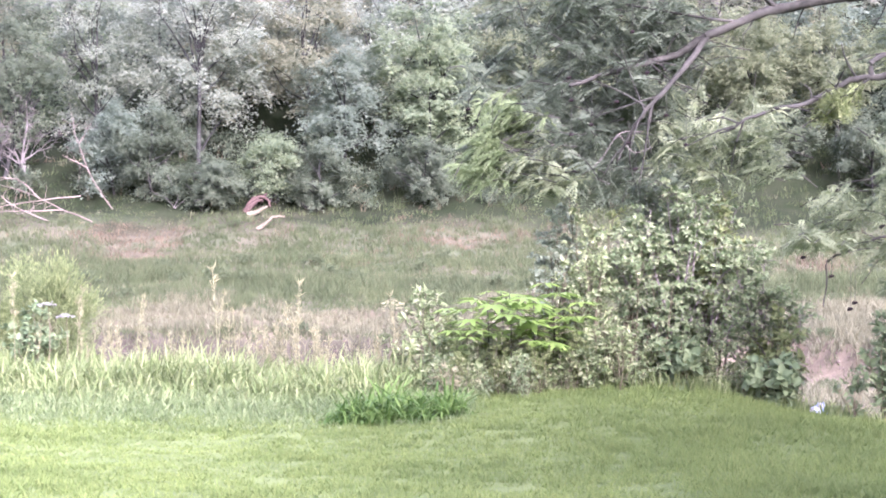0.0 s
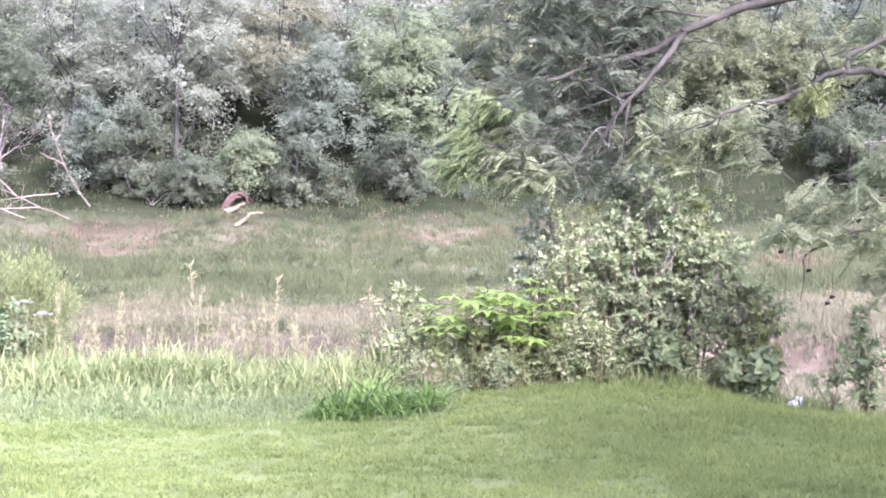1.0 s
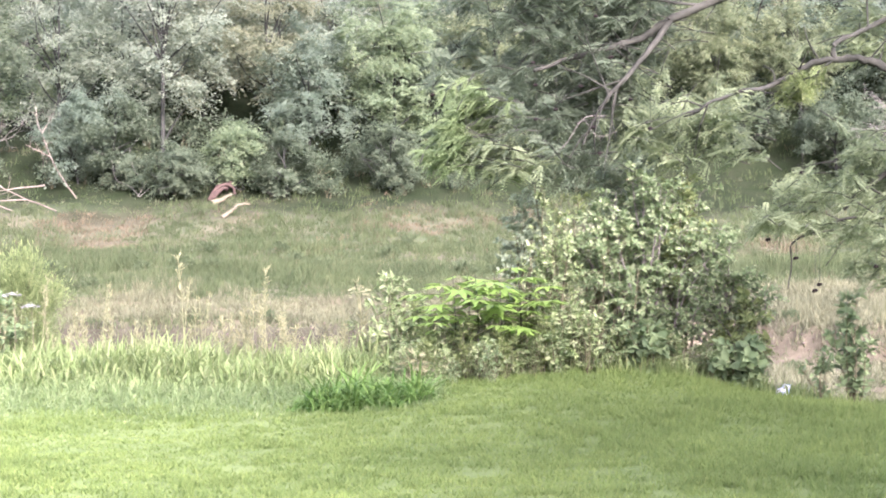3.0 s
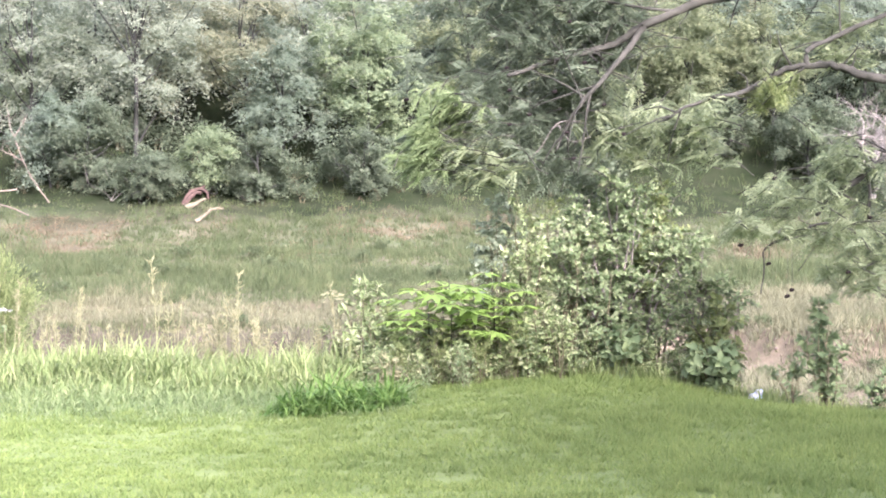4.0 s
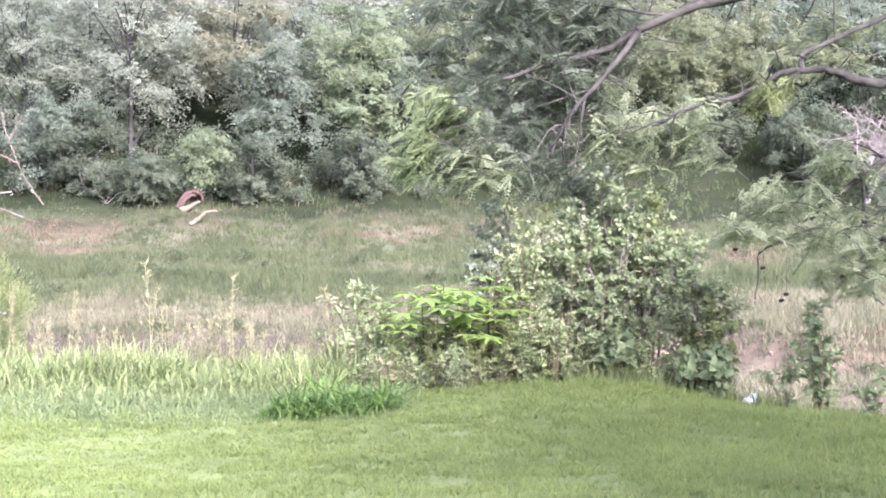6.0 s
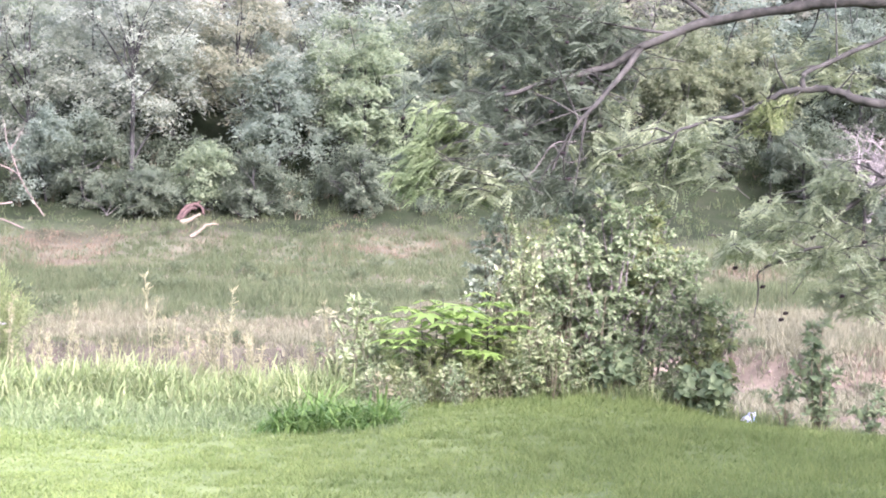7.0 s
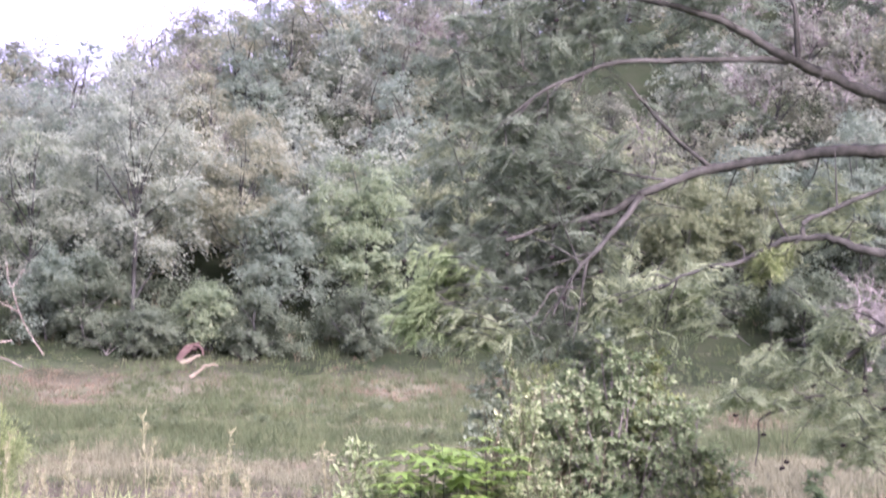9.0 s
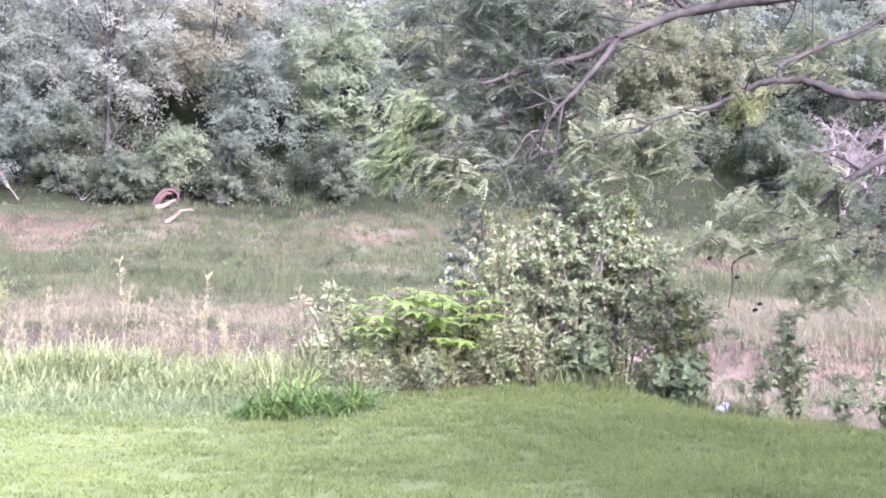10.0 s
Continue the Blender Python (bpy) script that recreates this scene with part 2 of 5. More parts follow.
def smooth_line(points, steps):
    """A Catmull-Rom curve through the points."""
    p = np.asarray(points, float)
    p = np.vstack([2 * p[0] - p[1], p, 2 * p[-1] - p[-2]])
    out = []
    for i in range(1, len(p) - 2):
        a, b, c, d = p[i - 1:i + 3]
        for k in range(steps):
            s = k / steps
            out.append(0.5 * (2 * b + (c - a) * s + (2 * a - 5 * b + 4 * c - d) * s * s + (3 * b - a - 3 * c + d) * s ** 3))
    out.append(p[-2])
    return np.array(out)


def tube(build, line, r0, r1, sides=6, rng=None, rough=0.0, power=1.0):
    """A tapered, slightly lumpy limb along a line."""
    line = np.asarray(line, float)
    n = len(line)
    tan = unit(np.gradient(line, axis=0))
    ref = np.where(np.abs(tan[:, 2:3]) > 0.9, [[1.0, 0, 0]], [[0, 0, 1.0]])
    a = unit(np.cross(tan, ref))
    b = np.cross(tan, a)
    ang = np.arange(sides) * 2 * np.pi / sides
    rad = (r0 + (r1 - r0) * np.linspace(0, 1, n) ** power)[:, None]
    if rng is not None and rough:
        rad = rad * (1 + rng.uniform(-rough, rough, (n, sides)))
    v = line[:, None] + rad[..., None] * (np.cos(ang)[None, :, None] * a[:, None] + np.sin(ang)[None, :, None] * b[:, None])
    i, j = np.meshgrid(np.arange(n - 1), np.arange(sides), indexing="ij")
    k = (j + 1) % sides
    q = np.stack([i * sides + j, i * sides + k, (i + 1) * sides + k, (i + 1) * sides + j], -1).reshape(-1, 4)
    base = len(v.reshape(-1, 3))
    verts = np.vstack([v.reshape(-1, 3), line[-1:]])
    last = (n - 1) * sides
    t = np.stack([last + np.arange(sides), last + (np.arange(sides) + 1) % sides, np.full(sides, base)], -1)
    build.add(verts, q, t)


def leaves(build, at, along, length, width, rng, fold=0.25, facing=None, plain=False):
    """Pointed oval leaves: each one a folded four-cornered blade at a place, pointing along a direction."""
    n = len(at)
    along = unit(np.asarray(along, float))
    side = unit(np.cross(along, rng.normal(size=(n, 3)) if facing is None else facing))
    up = np.cross(side, along)
    ln, wd = np.broadcast_to(length, n)[:, None], np.broadcast_to(width, n)[:, None]
    if plain:
        v = np.stack([at + side * wd * 0.5, at - side * wd * 0.5 + up * wd * fold, at + along * ln], 1)
        build.add(v.reshape(-1, 3), None, np.arange(n * 3).reshape(n, 3))
        return
    mid = at + along * ln * 0.45 - up * ln * fold * 0.35
    v = np.stack([at, mid + side * wd * 0.5 + up * wd * fold, at + along * ln, mid - side * wd * 0.5 + up * wd * fold], 1)
    build.add(v.reshape(-1, 3), np.arange(n * 4).reshape(n, 4))


def ovals(build, at, along, length, width, rng, fold=0.2, facing=None, curl=0.25):
    """Broad leaves: two halves folded along the midrib, rounded at the shoulders, curling down to a point."""
    n = len(at)
    along = unit(np.asarray(along, float))
    side = unit(np.cross(along, rng.normal(size=(n, 3)) if facing is None else facing))
    up = np.cross(side, along)
    ln, wd = np.broadcast_to(length, n)[:, None], np.broadcast_to(width, n)[:, None]

    def edge(s, w, sg):
        return at + along * ln * s + side * sg * wd * w + up * (wd * fold * (1 if w else 0) - ln * curl * s * s)
    v = np.stack([at, edge(0.32, 0.48, 1), edge(0.68, 0.38, 1), edge(1.0, 0.0, 1), edge(0.68, 0.38, -1), edge(0.32, 0.48, -1)], 1)
    k = np.arange(n)[:, None] * 6
    build.add(v.reshape(-1, 3), np.vstack([k + np.array([[0, 1, 2, 3]]), k + np.array([[0, 3, 4, 5]])]))


def arching(build, at, height, width, lean, rng):
    """Long grass leaves that rise, arch over and hang at the tip."""
    n = len(at)
    a = rng.uniform(0, 2 * np.pi, n)
    d = np.stack([np.cos(a), np.sin(a), np.zeros(n)], 1)
    f = a + np.pi / 2 + rng.normal(size=n) * 0.5
    e = np.stack([np.cos(f), np.sin(f), np.zeros(n)], 1)
    h, w, l = (np.broadcast_to(x, n)[:, None] for x in (height, width, lean))
    z = np.array([[0, 0, 1.0]])

    def point(s):
        return at + z * h * (s * 1.12 - 0.62 * l * s ** 2.4) + d * h * l * 0.75 * s ** 1.9
    p = [point(x) for x in (0.0, 0.4, 0.75, 1.0)]
    v = np.stack([p[0] - e * w * 0.4, p[0] + e * w * 0.4, p[1] + e * w * 0.5, p[1] - e * w * 0.5, p[2] + e * w * 0.36, p[2] - e * w * 0.36, p[3]], 1)
    k = np.arange(n)[:, None] * 7
    build.add(v.reshape(-1, 3), np.vstack([k + np.array([[0, 1, 2, 3]]), k + np.array([[3, 2, 4, 5]])]), k + np.array([[5, 4, 6]]))


def blades(build, at, height, width, lean, rng, plain=False):
    """Grass blades that rise, lean and bend over: a stem quad and a pointed tip each, or one plain spear."""
    n = len(at)
    a = rng.uniform(0, 2 * np.pi, n)
    d = np.stack([np.cos(a), np.sin(a), np.zeros(n)], 1)
    f = a + rng.uniform(0.6, 2.4, n)
    s = np.stack([np.cos(f), np.sin(f), np.zeros(n)], 1)
    h, w, l = (np.broadcast_to(x, n)[:, None] for x in (height, width, lean))
    z = np.array([[0, 0, 1.0]])
    mid = at + z * h * 0.62 + d * h * l * 0.35
    tip = at + z * h * (1 - 0.35 * l) + d * h * l
    if plain:
        v = np.stack([at - s * w * 0.7, at + s * w * 0.7, tip], 1).reshape(-1, 3)
        build.add(v, None, np.arange(n * 3).reshape(n, 3))
        return
    v = np.stack([at - s * w / 2, at + s * w / 2, mid + s * w * 0.42, mid - s * w * 0.42, tip], 1).reshape(-1, 3)
    k = np.arange(n)[:, None] * 5
    build.add(v, k + np.array([[0, 1, 2, 3]]), k + np.array([[3, 2, 4]]))


def value_noise(x, y, scale, seed):
    """Smooth value noise on arrays, between 0 and 1."""
    g = np.random.default_rng(seed).random((64, 64))
    u, v = np.asarray(x, float) / scale, np.asarray(y, float) / scale
    i, j = np.floor(u).astype(int), np.floor(v).astype(int)
    a, b = u - i, v - j
    a, b = a * a * (3 - 2 * a), b * b * (3 - 2 * b)
    return ((g[i % 64, j % 64] * (1 - a) + g[(i + 1) % 64, j % 64] * a) * (1 - b)
            + (g[i % 64, (j + 1) % 64] * (1 - a) + g[(i + 1) % 64, (j + 1) % 64] * a) * b)


# ---- the lie of the land: lawn, creek bed, far bank, wooded hill ----
PROFILE_Y = [-400, 18.4, 20, 24, 30, 44, 52.6, 54.2, 60, 67, 75, 80, 84, 95, 120, 136, 200, 3000]
PROFILE_Z = [0, 0, -0.25, -1.3, -2.2, -2.4, -2.3, -1.42, -0.85, -0.2, 0.65, 1.9, 2.9, 7.5, 20, 24, 27, 27]


def land(x, y):
    x, y = np.asarray(x, float), np.asarray(y, float)
    y = y + 4.5 * np.clip((x - 8.0) / 3.0, 0, 1) * np.clip((y - 36) / 8, 0, 1) * np.clip((72 - y) / 10, 0, 1)
    edge = 0.5 * np.sin(x * 0.9 + 1) + 0.4 * np.sin(x * 0.37)
    z = (np.interp(y, PROFILE_Y, PROFILE_Z) + np.interp(y - 0.5 * edge, PROFILE_Y, PROFILE_Z) + np.interp(y + 0.8, PROFILE_Y, PROFILE_Z)) / 3
    z = z + 0.08 * np.exp(-((x - 1.1) / 1.4) ** 2 - ((y - 17.6) / 2.6) ** 2)
    z = z - 0.44 * np.clip((x - 2.0) / 3.0, 0, 1.5) * np.exp(-((y - 18.8) / 3.0) ** 2)
    z = z - 0.10 * np.exp(-((x + 2.5) / 2.5) ** 2 - ((y - 15.5) / 3.0) ** 2)
    hill = np.clip((y - 86) / 34, 0, 1)
    z = z + hill * np.clip(3.6 + x * 0.21, -10, 9)
    far = np.clip((y - 45) / 10, 0, 1)
    z = z + far * (value_noise(x, y, 4.0, 3) - 0.5) * (0.18 + 0.27 * np.clip((y - 56) / 8, 0, 1)) + far * (value_noise(x, y, 1.1, 5) - 0.5) * 0.14 + hill * (value_noise(x, y, 14.0, 4) - 0.5) * 3.0
    near = np.clip((y - 4) / 5, 0, 1) * (1 - far)
    return z + near * (value_noise(x, y, 1.7, 5) - 0.5) * 0.07


def ground_at(x, y):
    return float(land(np.array([x]), np.array([y]))[0])


def cover(x, y):
    """How much of each ground cover lies at a place: lawn, dry grass, pale soil, dark mud, litter with painted shade.
    """
    wob = (value_noise(x, y, 2.2, 7) - 0.5) * 2 + (value_noise(x, y, 0.8, 8) - 0.5)
    lawn = np.clip((19.0 - y + wob * 0.3) / 0.8, 0, 1)
    dry = np.clip((y - 53.5 + 6.0 * np.clip((x - 8.2) / 2.5, 0, 1)) / 1.0, 0, 1) * np.clip((61.0 - y + wob * 2.4) / 2.5, 0, 1)
    right = np.clip((x - 5.5 + wob) / 1.5, 0, 1)
    lip = 56.0 - 6.0 * np.clip((x - 8.2) / 2.5, 0, 1)
    dirt = right * np.clip((y - 30) / 4, 0, 1) * np.clip((lip + wob * 1.2 - y) / 1.2, 0, 1)
    dirt = np.maximum(dirt, np.clip((y - 26) / 6, 0, 1) * np.clip((51.0 + wob - y) / 1.5, 0, 1))
    bare = np.exp(-((x + 15.6) / 3.6) ** 2 - ((y - 77.5) / 4.4) ** 2) + 0.9 * np.exp(-((x + 1.6) / 4.2) ** 2 - ((y - 79.0) / 3.2) ** 2)
    bare = bare + 0.9 * np.exp(-((x - 13) / 3.0) ** 2 - ((y - 73) / 4) ** 2)
    dirt = np.maximum(dirt, np.clip(bare * 1.1 + wob * 0.4 - 0.4, 0, 0.7))
    mud = (1 - right) * np.clip((y - 46.0 + 2 * wob) / 3, 0, 1) * np.clip((54.4 + wob * 0.5 - y) / 0.6, 0, 1)
    # litter and painted shade under the trees, plus a dark patch in the hollow
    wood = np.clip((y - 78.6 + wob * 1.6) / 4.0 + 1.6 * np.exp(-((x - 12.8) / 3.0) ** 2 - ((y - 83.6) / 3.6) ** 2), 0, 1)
    return lawn, dry, dirt, mud, wood


gx = np.concatenate([[-1500, -700, -300, -150, -90], np.arange(-60, -28, 1.0), np.arange(-28, 28, 0.35), np.arange(28, 61, 1.0), [90, 150, 300, 700, 1500]])
gy = np.concatenate([[-400, -150, -60, -20, -5], np.arange(0, 46, 0.3), np.arange(46, 90, 0.3), np.arange(90, 142, 1.0), [150, 170, 200, 300, 600, 1200, 2500]])
GX, GY = np.meshgrid(gx, gy)
gv = np.stack([GX, GY, land(GX, GY)], -1).reshape(-1, 3)
ny, nx = GX.shape
ii, jj = np.meshgrid(np.arange(ny - 1), np.arange(nx - 1), indexing="ij")
gq = np.stack([ii * nx + jj, ii * nx + jj + 1, (ii + 1) * nx + jj + 1, (ii + 1) * nx + jj], -1).reshape(-1, 4)
ground_mesh = np_mesh("ground", gv, gq)
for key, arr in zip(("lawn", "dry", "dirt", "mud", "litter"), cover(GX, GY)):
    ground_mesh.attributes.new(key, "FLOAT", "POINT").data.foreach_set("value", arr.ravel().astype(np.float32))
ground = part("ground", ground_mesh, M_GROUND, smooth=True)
tagged(ground, "grassy ground falling to a dry creek bed and rising to a wooded hill", "ground", kind="structure")

# ---- trees ----


def crown(rng, centre, radius, pads, per, leaf, droop=0.25, twigs=12):
    """Boughs spread through an uneven crown, each a drooping layer of twigs with leaves to both sides. Returns the leaf mesh and the boughs' places."""
    radius = np.asarray(radius, float)
    u = unit(rng.normal(size=(pads, 3)))
    lump = 0.86 + 0.2 * np.sin(u[:, :1] * 5 + rng.uniform(0, 6)) * np.cos(u[:, 2:] * 4 + rng.uniform(0, 6))
    c = np.asarray(centre) + u * (0.3 + 0.7 * rng.random((pads, 1)) ** 0.45) * lump * radius
    size = rng.uniform(0.6, 1.35, pads) * float(np.mean(radius)) * 0.42 * (90 / pads) ** 0.33
    out = np.arctan2(u[:, 1], u[:, 0])
    k = np.repeat(np.arange(pads), twigs)
    a = out[k] + rng.normal(size=len(k)) * 1.0
    way = unit(np.stack([np.cos(a), np.sin(a), rng.normal(size=len(k)) * 0.28 + 0.12 - droop * 0.5], 1))
    root = c[k] - way * size[k][:, None] * 0.45 + rng.normal(size=(len(k), 3)) * size[k][:, None] * np.array([0.16, 0.16, 0.13])
    span = size[k] * rng.uniform(0.6, 1.3, len(k))
    n = max(6, per // twigs)
    j = np.repeat(np.arange(len(k)), n)
    q = rng.uniform(0.08, 1.0, len(j))
    side = unit(np.cross(way, [0, 0, 1.0]))[j] * np.where(rng.random(len(j)) < 0.5, -1.0, 1.0)[:, None]
    rise = np.zeros((len(j), 3))
    rise[:, 2] = (0.18 * q - (0.2 + droop) * q * q) * span[j]
    at = root[j] + way[j] * (span[j] * q)[:, None] + rise + side * (span[j] * 0.16 * (1 - q) * rng.random(len(j)))[:, None] + rng.normal(size=(len(j), 3)) * 0.05
    along = way[j] * 0.7 + side * 0.8 + np.array([0, 0, -0.25]) + rng.normal(size=(len(j), 3)) * 0.3
    facing = u[k][j] * 0.6 + np.array([0, -0.1, 0.75]) + rng.normal(size=(len(j), 3)) * 0.2
    b = Build()
    ln = leaf * rng.uniform(0.65, 1.4, len(j))
    leaves(b, at, along, ln, ln * rng.uniform(0.4, 0.62, len(j)), rng, 0.15, facing, True)
    return b, c


def make_tree(name, m, label, height, width, mat, seed, leaf=0.26, clumps=110, per=80, low=0.12, lean=0.0, group=""):
    """A broad tree: trunk, limbs and a leafy crown that reaches low."""
    rng = np.random.default_rng(seed)
    t = thing(name, m, label, "tree", group)
    zc, rz = height * (1 + low) / 2, height * (1 - low) / 2
    cb, centres = crown(rng, (lean, 0, zc), (width / 2, width / 2 * 0.85, rz), clumps, per, leaf)
    tb = Build()
    top = np.array([lean * 0.7, 0, height * 0.7])
    trunk = smooth_line([(0, 0, -0.4), (rng.normal() * 0.2, rng.normal() * 0.2, height * 0.25), (lean * 0.4, rng.normal() * 0.3, height * 0.5), top], 4)
    tube(tb, trunk, 0.008 * height + 0.03, 0.02, 7, rng, 0.12)
    part("trunk", tb, M_BARK_FAR, t, smooth=True)
    for c in centres[:: max(1, len(centres) // 12)]:
        s = trunk[min(len(trunk) - 1, int(len(trunk) * np.clip(c[2] / height * 0.75, 0.15, 0.95)))]
        lb = Build()
        tube(lb, smooth_line([s, (s + c) / 2 + rng.normal(size=3) * 0.3, c], 3), 0.004 * height + 0.015, 0.012, 5, rng, 0.1)
        part("limb", lb, M_BARK_FAR, t)
    part("crown", cb, mat, t)
    return t


def make_bare_tree(name, m, label, height, spread, mat, seed, depth=4, group="", r0=0.07, up=0.6):
    """A leafless tree: forking limbs down to fine twigs."""
    rng = np.random.default_rng(seed)
    t = thing(name, m, label, "tree", group)
    tb, wb = Build(), Build()

    def grow(p, d, ln, r, k):
        bend = unit(d + rng.normal(size=3) * 0.25)
        e = p + (d + bend) * ln / 2
        line = smooth_line([p, p + d * ln * 0.5 + rng.normal(size=3) * ln * 0.06, e], 2 if k else 1)
        tube(tb if k >= depth - 1 else wb, line, r, r * 0.6, 5 if k >= depth - 1 else 3)
        if k == 0:
            return
        for _ in range(rng.integers(3, 5)):
            nd = unit(bend + rng.normal(size=3) * np.array([spread, spread, 0.5]) + np.array([0, 0, up * 0.3]))
            s = line[rng.integers(2, len(line))]
            grow(s, nd, ln * rng.uniform(0.55, 0.8), r * 0.58, k - 1)
    for _ in range(3):
        grow(np.array([0, 0, -0.2]), unit(np.array([rng.normal() * 0.4, rng.normal() * 0.4, 1.0])), height * 0.36, r0, depth)
    part("trunk", tb, mat, t)
    tagged(part("twig_spray", wb, mat, t), kind="stuff")
    return t


def stand(x, y, turn=0.0, s=1.0, dz=0.0):
    return Matrix.LocRotScale((x, y, ground_at(x, y) + dz), Euler((0, 0, turn)), (s, s, s))


# the front row across the creek
make_tree("tree", stand(-15.2, 88.5), "tall airy grey-green tree with a slim trunk at the wood's edge", 14.6, 9.6, FAR["grey"], 11, 0.12, 160, 260, 0.02)
make_tree("tree", stand(-20.6, 89.5), "tall dull grey-green tree at the wood's edge", 12.6, 7.6, FAR["grey"], 111, 0.12, 110, 240, 0.05)
make_tree("tree", stand(-10.2, 90.0), "olive-tipped leafy tree at the wood's edge", 10.8, 5.8, FAR["olive"], 12, 0.125, 100, 240, 0.10)
make_tree("tree", stand(-7.8, 87.6), "dark green tree with open layered boughs", 7.8, 5.2, FAR["dark"], 112, 0.13, 84, 230, 0.04)
make_tree("tree", stand(-3.6, 87.2), "bushy blue-green tree with layered foliage", 10.0, 6.2, FAR["blue"], 13, 0.14, 120, 250, 0.02)
make_tree("tree", stand(-10.9, 83.6), "small fresh green tree above the bank", 3.9, 3.4, FAR["blue"], 14, 0.12, 50, 220, 0.06)
make_tree("tree", stand(-13.8, 82.6), "low blue-green conifer-like shrub with drooping boughs", 2.9, 3.5, FAR["deep"], 15, 0.12, 34, 380, 0.0)
make_tree("tree", stand(-24.6, 87), "dark green tree at the wood's edge", 11.5, 6.4, FAR["deep"], 16, 0.14, 110, 230, 0.03)
make_tree("tree", stand(-18.6, 85.0), "low grey-green shrubby tree", 5.0, 4.6, FAR["dark"], 17, 0.13, 66, 230, 0.0)
make_tree("tree", stand(-16.6, 84.0), "low blue-green shrubby tree", 4.8, 4.4, FAR["deep"], 25, 0.13, 66, 230, 0.0)
make_tree("tree", stand(-8.6, 83.4), "low dark green shrubby tree", 3.4, 3.6, FAR["deep"], 114, 0.125, 48, 220, 0.0)
make_tree("tree", stand(-3.6, 84.0), "low dark blue-green shrubby tree", 3.6, 4.2, FAR["deep"], 115, 0.125, 56, 220, 0.0)
make_tree("tree", stand(8.0, 86.4), "low dark green shrubby tree", 4.4, 4.6, FAR["deep"], 26, 0.14, 60, 180, 0.0)
# dark tree added to fill in the shade of the hollow
make_tree("tree", stand(13.6, 88.2), "low dark shrubby tree in the wood's shade", 3.4, 4.4, FAR["deep"], 127, 0.14, 50, 180, 0.0)
make_tree("tree", stand(17.8, 85.6), "low blue-green shrubby tree", 5.0, 5.0, FAR["deep"], 27, 0.14, 66, 200, 0.04)
make_tree("tree", stand(2.4, 85.8), "low blue-green shrubby tree", 4.6, 5.0, FAR["blue"], 28, 0.14, 66, 180, 0.0)
make_tree("tree", stand(1.4, 90), "pale green tree behind the bank", 11.5, 6.5, FAR["fresh"], 18, 0.14, 110, 230, 0.05)
make_tree("tree", stand(7.4, 89.5), "fresh green tree behind the bank", 10.5, 6.5, FAR["fresh"], 19, 0.14, 110, 230, 0.02)
make_tree("tree", stand(12.4, 88.8), "pale yellow-green tree with a bare lower trunk", 8.6, 6.0, FAR["fresh"], 20, 0.14, 100, 240, 0.2)
make_tree("tree", stand(16.6, 89.6), "green tree shading the bank", 7.6, 6.0, FAR["fresh"], 21, 0.14, 90, 230, 0.1)
make_tree("tree", stand(21.4, 91), "blue-green tree shading the bank", 10.0, 7.0, FAR["dark"], 121, 0.14, 100, 230, 0.02)
make_tree("tree", stand(26.0, 88), "green tree at the wood's edge", 10.0, 8.0, FAR["fresh"], 22, 0.14, 100, 200, 0.08)
make_tree("tree", stand(-31.5, 90), "grey-green tree at the wood's edge", 12.0, 8.5, FAR["grey"], 23, 0.14, 100, 200, 0.05)

# a second row closing the wood behind them
for k, (x, y, kind, h) in enumerate([(-23, 94, "blue", 9.5), (-18.5, 95, "grey", 10.5), (-14, 94, "olive", 8.5), (-7, 93.5, "grey", 8), (-0.5, 94, "dark", 7.5), (5.2, 93, "blue", 8),
                                     (10.5, 94, "fresh", 8), (16.5, 93.5, "dark", 8), (23, 94, "grey", 8), (29, 93, "blue", 8)]):
    make_tree("tree", stand(x, y), "dense leafy tree in the wood behind the bank", h, 7.0, FAR[kind], 140 + k, 0.22, 64, 108, -0.02, group="second row of trees")

# the wooded hillside behind, from a few kinds of tree
kinds = [
    make_tree("tree", stand(-6.0, 97), "olive-yellow tree on the wooded hillside", 6.6, 5.4, FAR["olive"], 31, 0.23, 46, 84, -0.22, group="hillside trees"),
    make_tree("tree", stand(0.5, 99), "dusky grey tree on the wooded hillside", 7.0, 6.0, FAR["dusky"], 32, 0.23, 46, 84, -0.22, group="hillside trees"),
    make_tree("tree", stand(6.0, 97), "dark green tree on the wooded hillside", 7.4, 5.6, FAR["dark"], 33, 0.23, 46, 84, -0.22, group="hillside trees"),
    make_tree("tree", stand(-13.0, 98), "dull green tree on the wooded hillside", 6.2, 6.0, FAR["grey"], 34, 0.23, 46, 84, -0.22, group="hillside trees"),
]
# dead trees: place and size
DEAD = [(-0.9, 118.75, 1.05), (-15.5, 119.0, 0.9), (-13.3, 107.0, 0.7), (9.4, 100.25, 0.9), (12.5, 103.25, 0.9), (19.1, 106.0, 1.1), (23.6, 106.25, 1.0), (20.4, 84.0, 1.05), (22.4, 85.5, 1.0), (-17.8, 119.0, 0.9), (-28.5, 121.0, 0.8), (-23.5, 120.0, 0.8), (0.9, 119.0, 0.9), (22.5, 112.0, 1.1), (26.5, 114.0, 1.1), (20.0, 117.0, 1.0), (24.5, 120.0, 1.1), (29.0, 117.0, 1.1), (17.5, 112.0, 0.9)]
rng = np.random.default_rng(77)
spots = []
